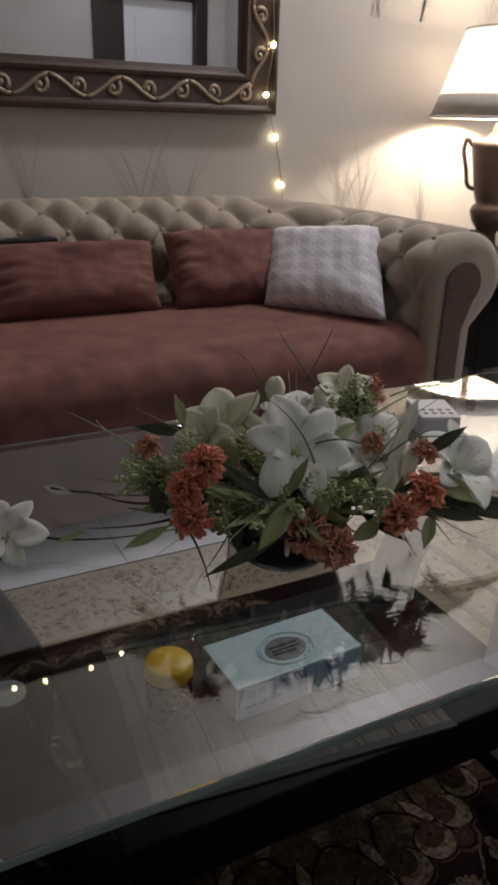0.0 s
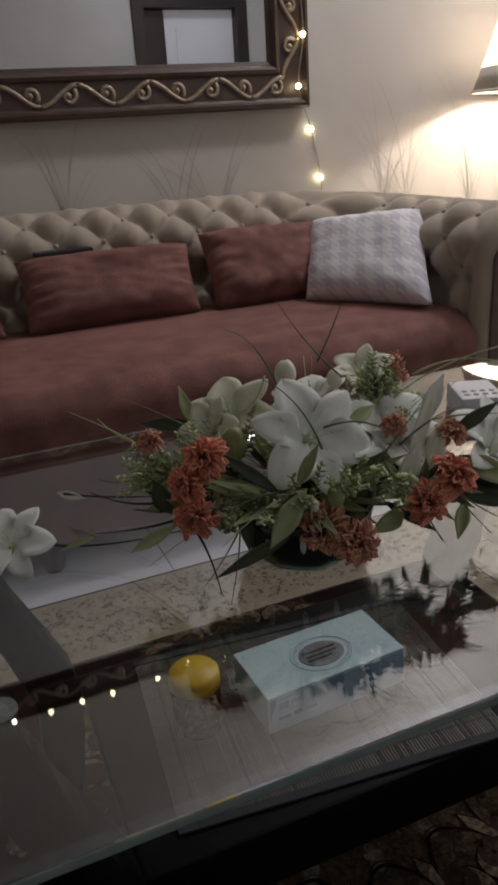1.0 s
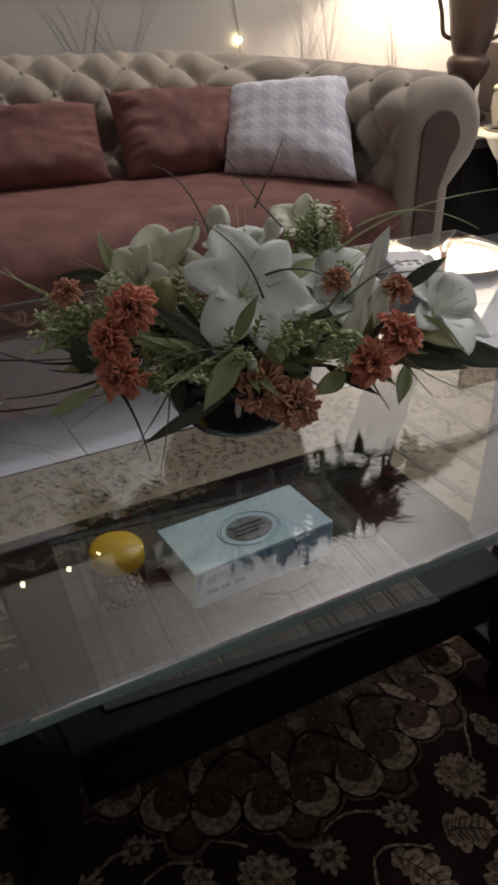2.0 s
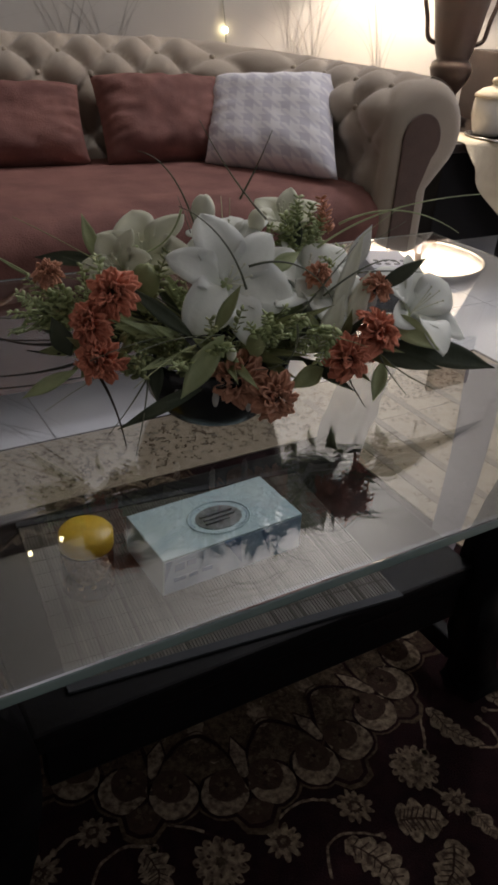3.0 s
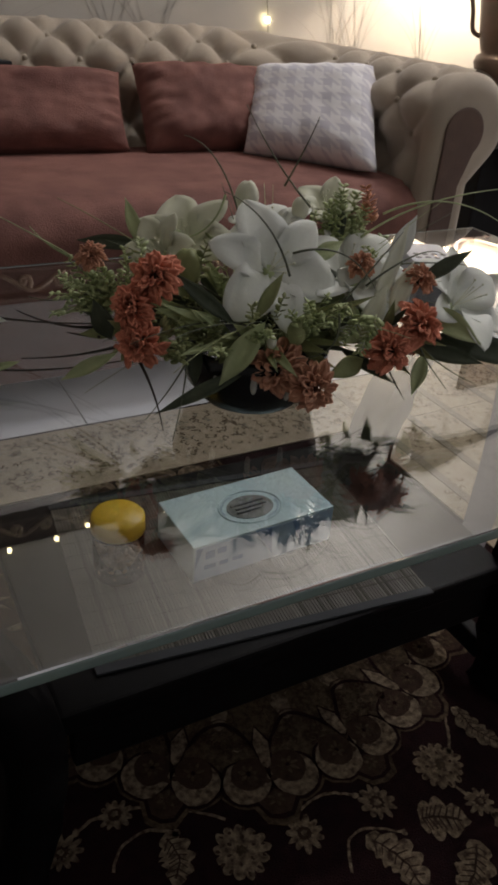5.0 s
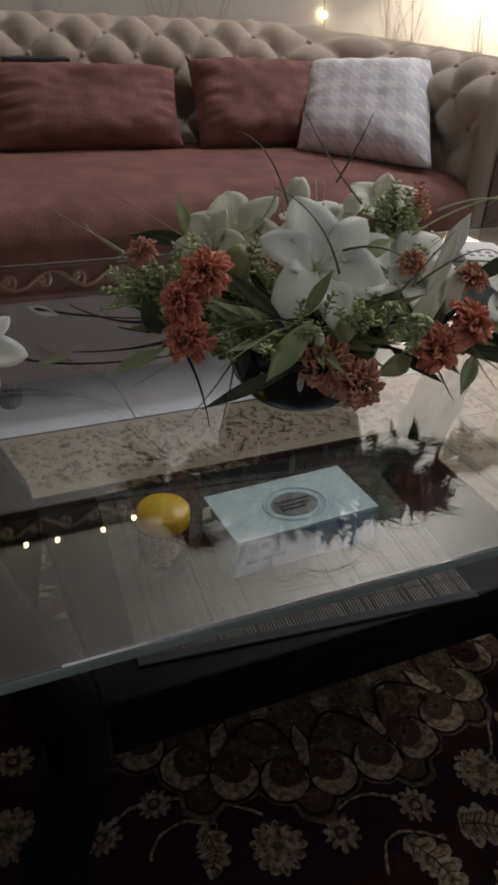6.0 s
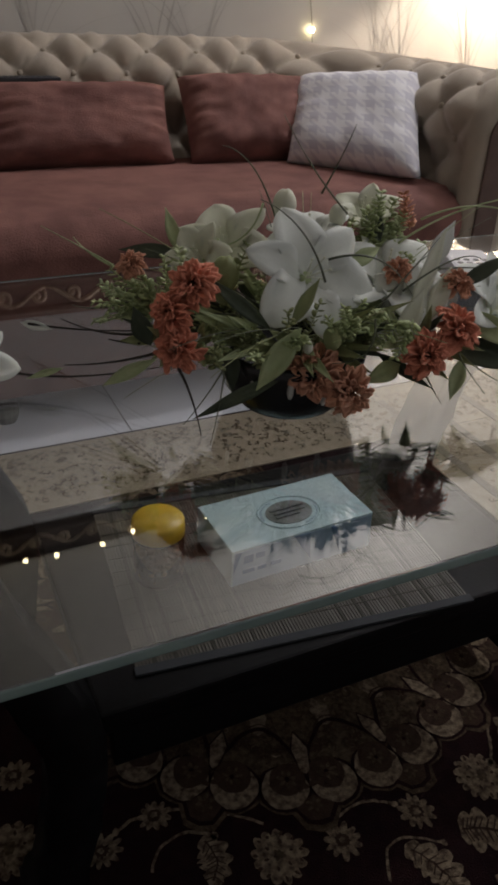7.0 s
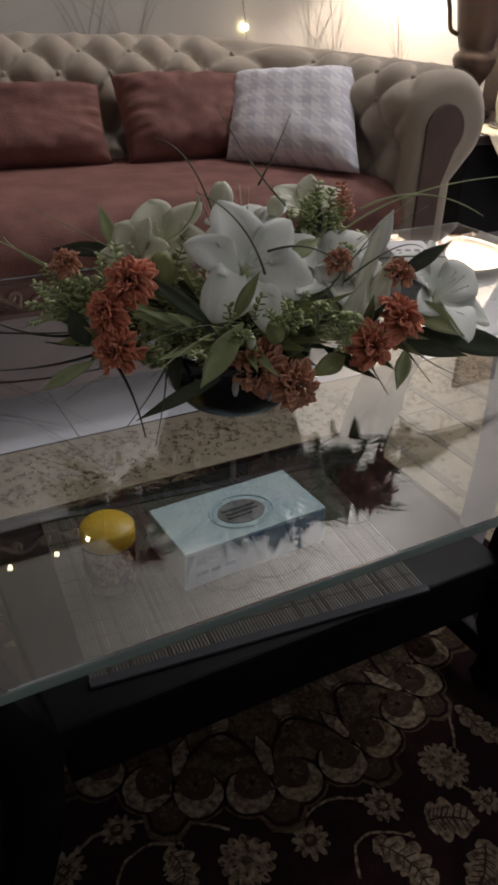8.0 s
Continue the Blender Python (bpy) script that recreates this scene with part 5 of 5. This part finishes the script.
def build_jar():
    ob = thing("nut_jar", "clear jar of nuts with a yellow screw lid", "jar", place=pose(0.506, 1.036, SZ + 0.004))
    wall = part("jar_body", lathe([(0.0, 0.0), (0.028, 0.0), (0.030, 0.003), (0.030, 0.058), (0.027, 0.062), (0.026, 0.062), (0.0285, 0.057), (0.0285, 0.004), (0.0, 0.003)], 28), M["jar_glass"], ob, "clear plastic", True)
    wall.visible_shadow = False
    part("lid", lathe([(0.0, 0.083), (0.028, 0.083), (0.0305, 0.080), (0.0308, 0.064), (0.029, 0.063), (0.0, 0.063)], 40), M["lid"], ob, "bright yellow plastic lid", True)
    bm = bmesh.new()
    rng = random.Random(7)
    for k in range(230):
        a, r = rng.uniform(0, 6.283), 0.0262 * math.sqrt(rng.random())
        bmesh.ops.create_icosphere(bm, subdivisions=1, radius=rng.uniform(0.003, 0.0045), matrix=Matrix.Translation((r * math.cos(a), r * math.sin(a), rng.uniform(0.008, 0.05))) @ Euler((rng.uniform(0, 6), rng.uniform(0, 6), 0)).to_matrix().to_4x4() @ Matrix.Diagonal((1, 0.8, 1.3, 1)))
    ob2 = part("nuts", bm, M["nuts"], ob, "brown mixed nuts", True)
    ob2["kind"] = "stuff"


build_jar()


def build_holder():
    ob = thing("perforated_holder", "small white holder with round holes, on the glass", "holder", place=pose(1.055, 1.225, GZ + 0.0005, 0, 0, -22))
    part("body", box((-0.034, -0.045, 0), (0.034, 0.045, 0.035), 0.006), M["white_paint"], ob)
    for i in range(4):
        for j in range(2):
            part("hole", lathe([(0.0, 0.0345), (0.0045, 0.0345), (0.0045, 0.0356), (0.0, 0.0356)], 10, None, (-0.021 + i * 0.014, -0.028 + j * 0.016, 0)), M["print_dark"], ob)


build_holder()


# ---- beside the lamp ----
def build_side_things():
    pot = thing("sugar_bowl", "white porcelain sugar bowl with a domed lid", "bowl", place=pose(2.40, 2.34, 0.5005))
    part("body", lathe([(0.0, 0.006), (0.04, 0.006), (0.05, 0.02), (0.062, 0.07), (0.06, 0.11), (0.054, 0.125), (0.0, 0.123)], 28), M["porcelain"], pot, "", True)
    part("lid", lathe([(0.062, 0.125), (0.06, 0.133), (0.038, 0.15), (0.012, 0.158), (0.008, 0.164), (0.014, 0.172), (0.011, 0.182), (0.0, 0.185)], 28), M["cloth"], pot, "pale yellow-green lid", True)
    tray = thing("silver_tray", "oval silver tray under small dishes", "tray", place=pose(2.43, 2.30, 0.4996))
    part("plate", lathe([(0.0, 0.004), (0.10, 0.004), (0.12, 0.012), (0.122, 0.010), (0.10, 0.0), (0.0, 0.0)], 40), M["silver"], tray, "", True)
    cloth = thing("table_cloth", "cream cloth hanging over the side table edge", "cloth")
    rows = []
    for i in range(22):
        s = i / 21
        row = []
        for j in range(26):
            u = j / 25
            x = 2.21 + 0.42 * u
            fold = 0.026 * math.sin(u * 13 + 1.5 * s)
            if s < 0.35:
                row.append((x, 2.42 - 0.50 * s, 0.5036))
            else:
                k = (s - 0.35) / 0.65
                drop = 0.05 + 0.36 * min(1.0, u * 1.25) ** 1.1
                row.append((x, 2.240 - 0.02 * k - fold * k, 0.5036 - drop * k))
        rows.append(row)
    bm = bmesh.new()
    add_grid(bm, rows)
    low = [[(p[0], p[1] + 0.0015, p[2] - 0.0012) for p in r] for r in rows]
    add_grid(bm, low)
    part("fabric", bm, M["cloth"], cloth, "", True)
    cab = thing("dark_cabinet", "dark brown wooden cabinet with small brass knobs", "cabinet", place=pose(2.63, 2.50, 0))
    part("carcass", box((0.1, -0.05, 0.21), (0.62, 0.33, 0.74), 0.006), M["dark_wood"], cab)
    for x in (0.125, 0.36, 0.595):
        for y in (-0.025, 0.305):
            part("leg", lathe([(0.0, 0.0), (0.016, 0.0), (0.02, 0.04), (0.017, 0.1), (0.024, 0.18), (0.024, 0.2095), (0.0, 0.2095)], 14, None, (x, y, 0)), M["dark_wood"], cab, smooth=True)
    for x in (0.115, 0.365):
        part("cabinet_door", box((x, -0.072, 0.235), (x + 0.24, -0.0515, 0.71), 0.005), M["dark_wood"], cab)
        part("knob", lathe([(0.0, 0.0), (0.008, 0.0), (0.006, 0.012), (0.013, 0.02), (0.0, 0.028)], 12), M["brass"], cab, "brass knob", True, pose(x + 0.12, -0.073, 0.5, 90))


build_side_things()


# ---- wallpaper reeds ----
def build_reeds():
    rng = random.Random(11)
    bm = bmesh.new()
    for cx in (-0.5, 0.1, 0.42, 0.75, 1.12, 1.38, 1.95, 2.12, 2.42, 2.78, 3.1, 3.4):
        for z0 in (0.62, 1.35, 2.05):
            if z0 > 1 and cx < 1.7:
                continue
            base = cx + rng.uniform(-0.08, 0.08) + (0.15 if z0 > 1 else 0)
            for k in range(rng.randint(6, 9)):
                lean, tall = rng.choice((-1, 1)) * rng.uniform(0.05, 0.42), rng.uniform(0.3, 0.62)
                a = Vector((base + rng.uniform(-0.02, 0.02), 0, z0))
                c = a + Vector((lean, 0, tall * (1 - abs(lean))))
                b = a + Vector((lean * 0.2, 0, tall * 0.6))
                w0 = rng.uniform(0.0013, 0.0032)
                pts = bezier(a, b, c, 12)
                prev = None
                for i, p in enumerate(pts):
                    w = w0 * (1 - 0.8 * i / 12)
                    pair = (bm.verts.new((p.x - w, Y1 - 0.0012, p.z)), bm.verts.new((p.x + w, Y1 - 0.0012, p.z)))
                    if prev:
                        bm.faces.new((prev[0], prev[1], pair[1], pair[0]))
                    prev = pair
    ob = part("reed_print", bm, M["reed"], wall_north, "thin dark reeds printed on the wallpaper")
    ob["kind"] = "stuff"


build_reeds()


def build_picture():
    ob = thing("framed_picture", "small dark framed picture on the wallpaper", "picture", place=pose(3.12, Y1, 1.74))
    part("frame", box((-0.14, -0.025, -0.13), (0.14, -0.0015, 0.13), 0.004), M["dark_wood"], ob)
    part("print", box((-0.115, -0.027, -0.105), (0.115, -0.0252, 0.105)), M["inset"], ob, "dark brown print")


build_picture()


# ---- floor tiles ----
bm = box((0, 0, -0.004), (0.397, 0.397, 0), 0.001)
proto = None
for i in range(14):
    for j in range(13):
        x, y = X0 + 0.4 * i, Y0 + 0.4 * j
        if proto is None:
            proto = part("tile", bm, M["tile"], floor, place=pose(x, y, 0))
        else:
            ob = new("tile", proto.data)
            ob.parent, ob.matrix_basis = floor, pose(x, y, 0)
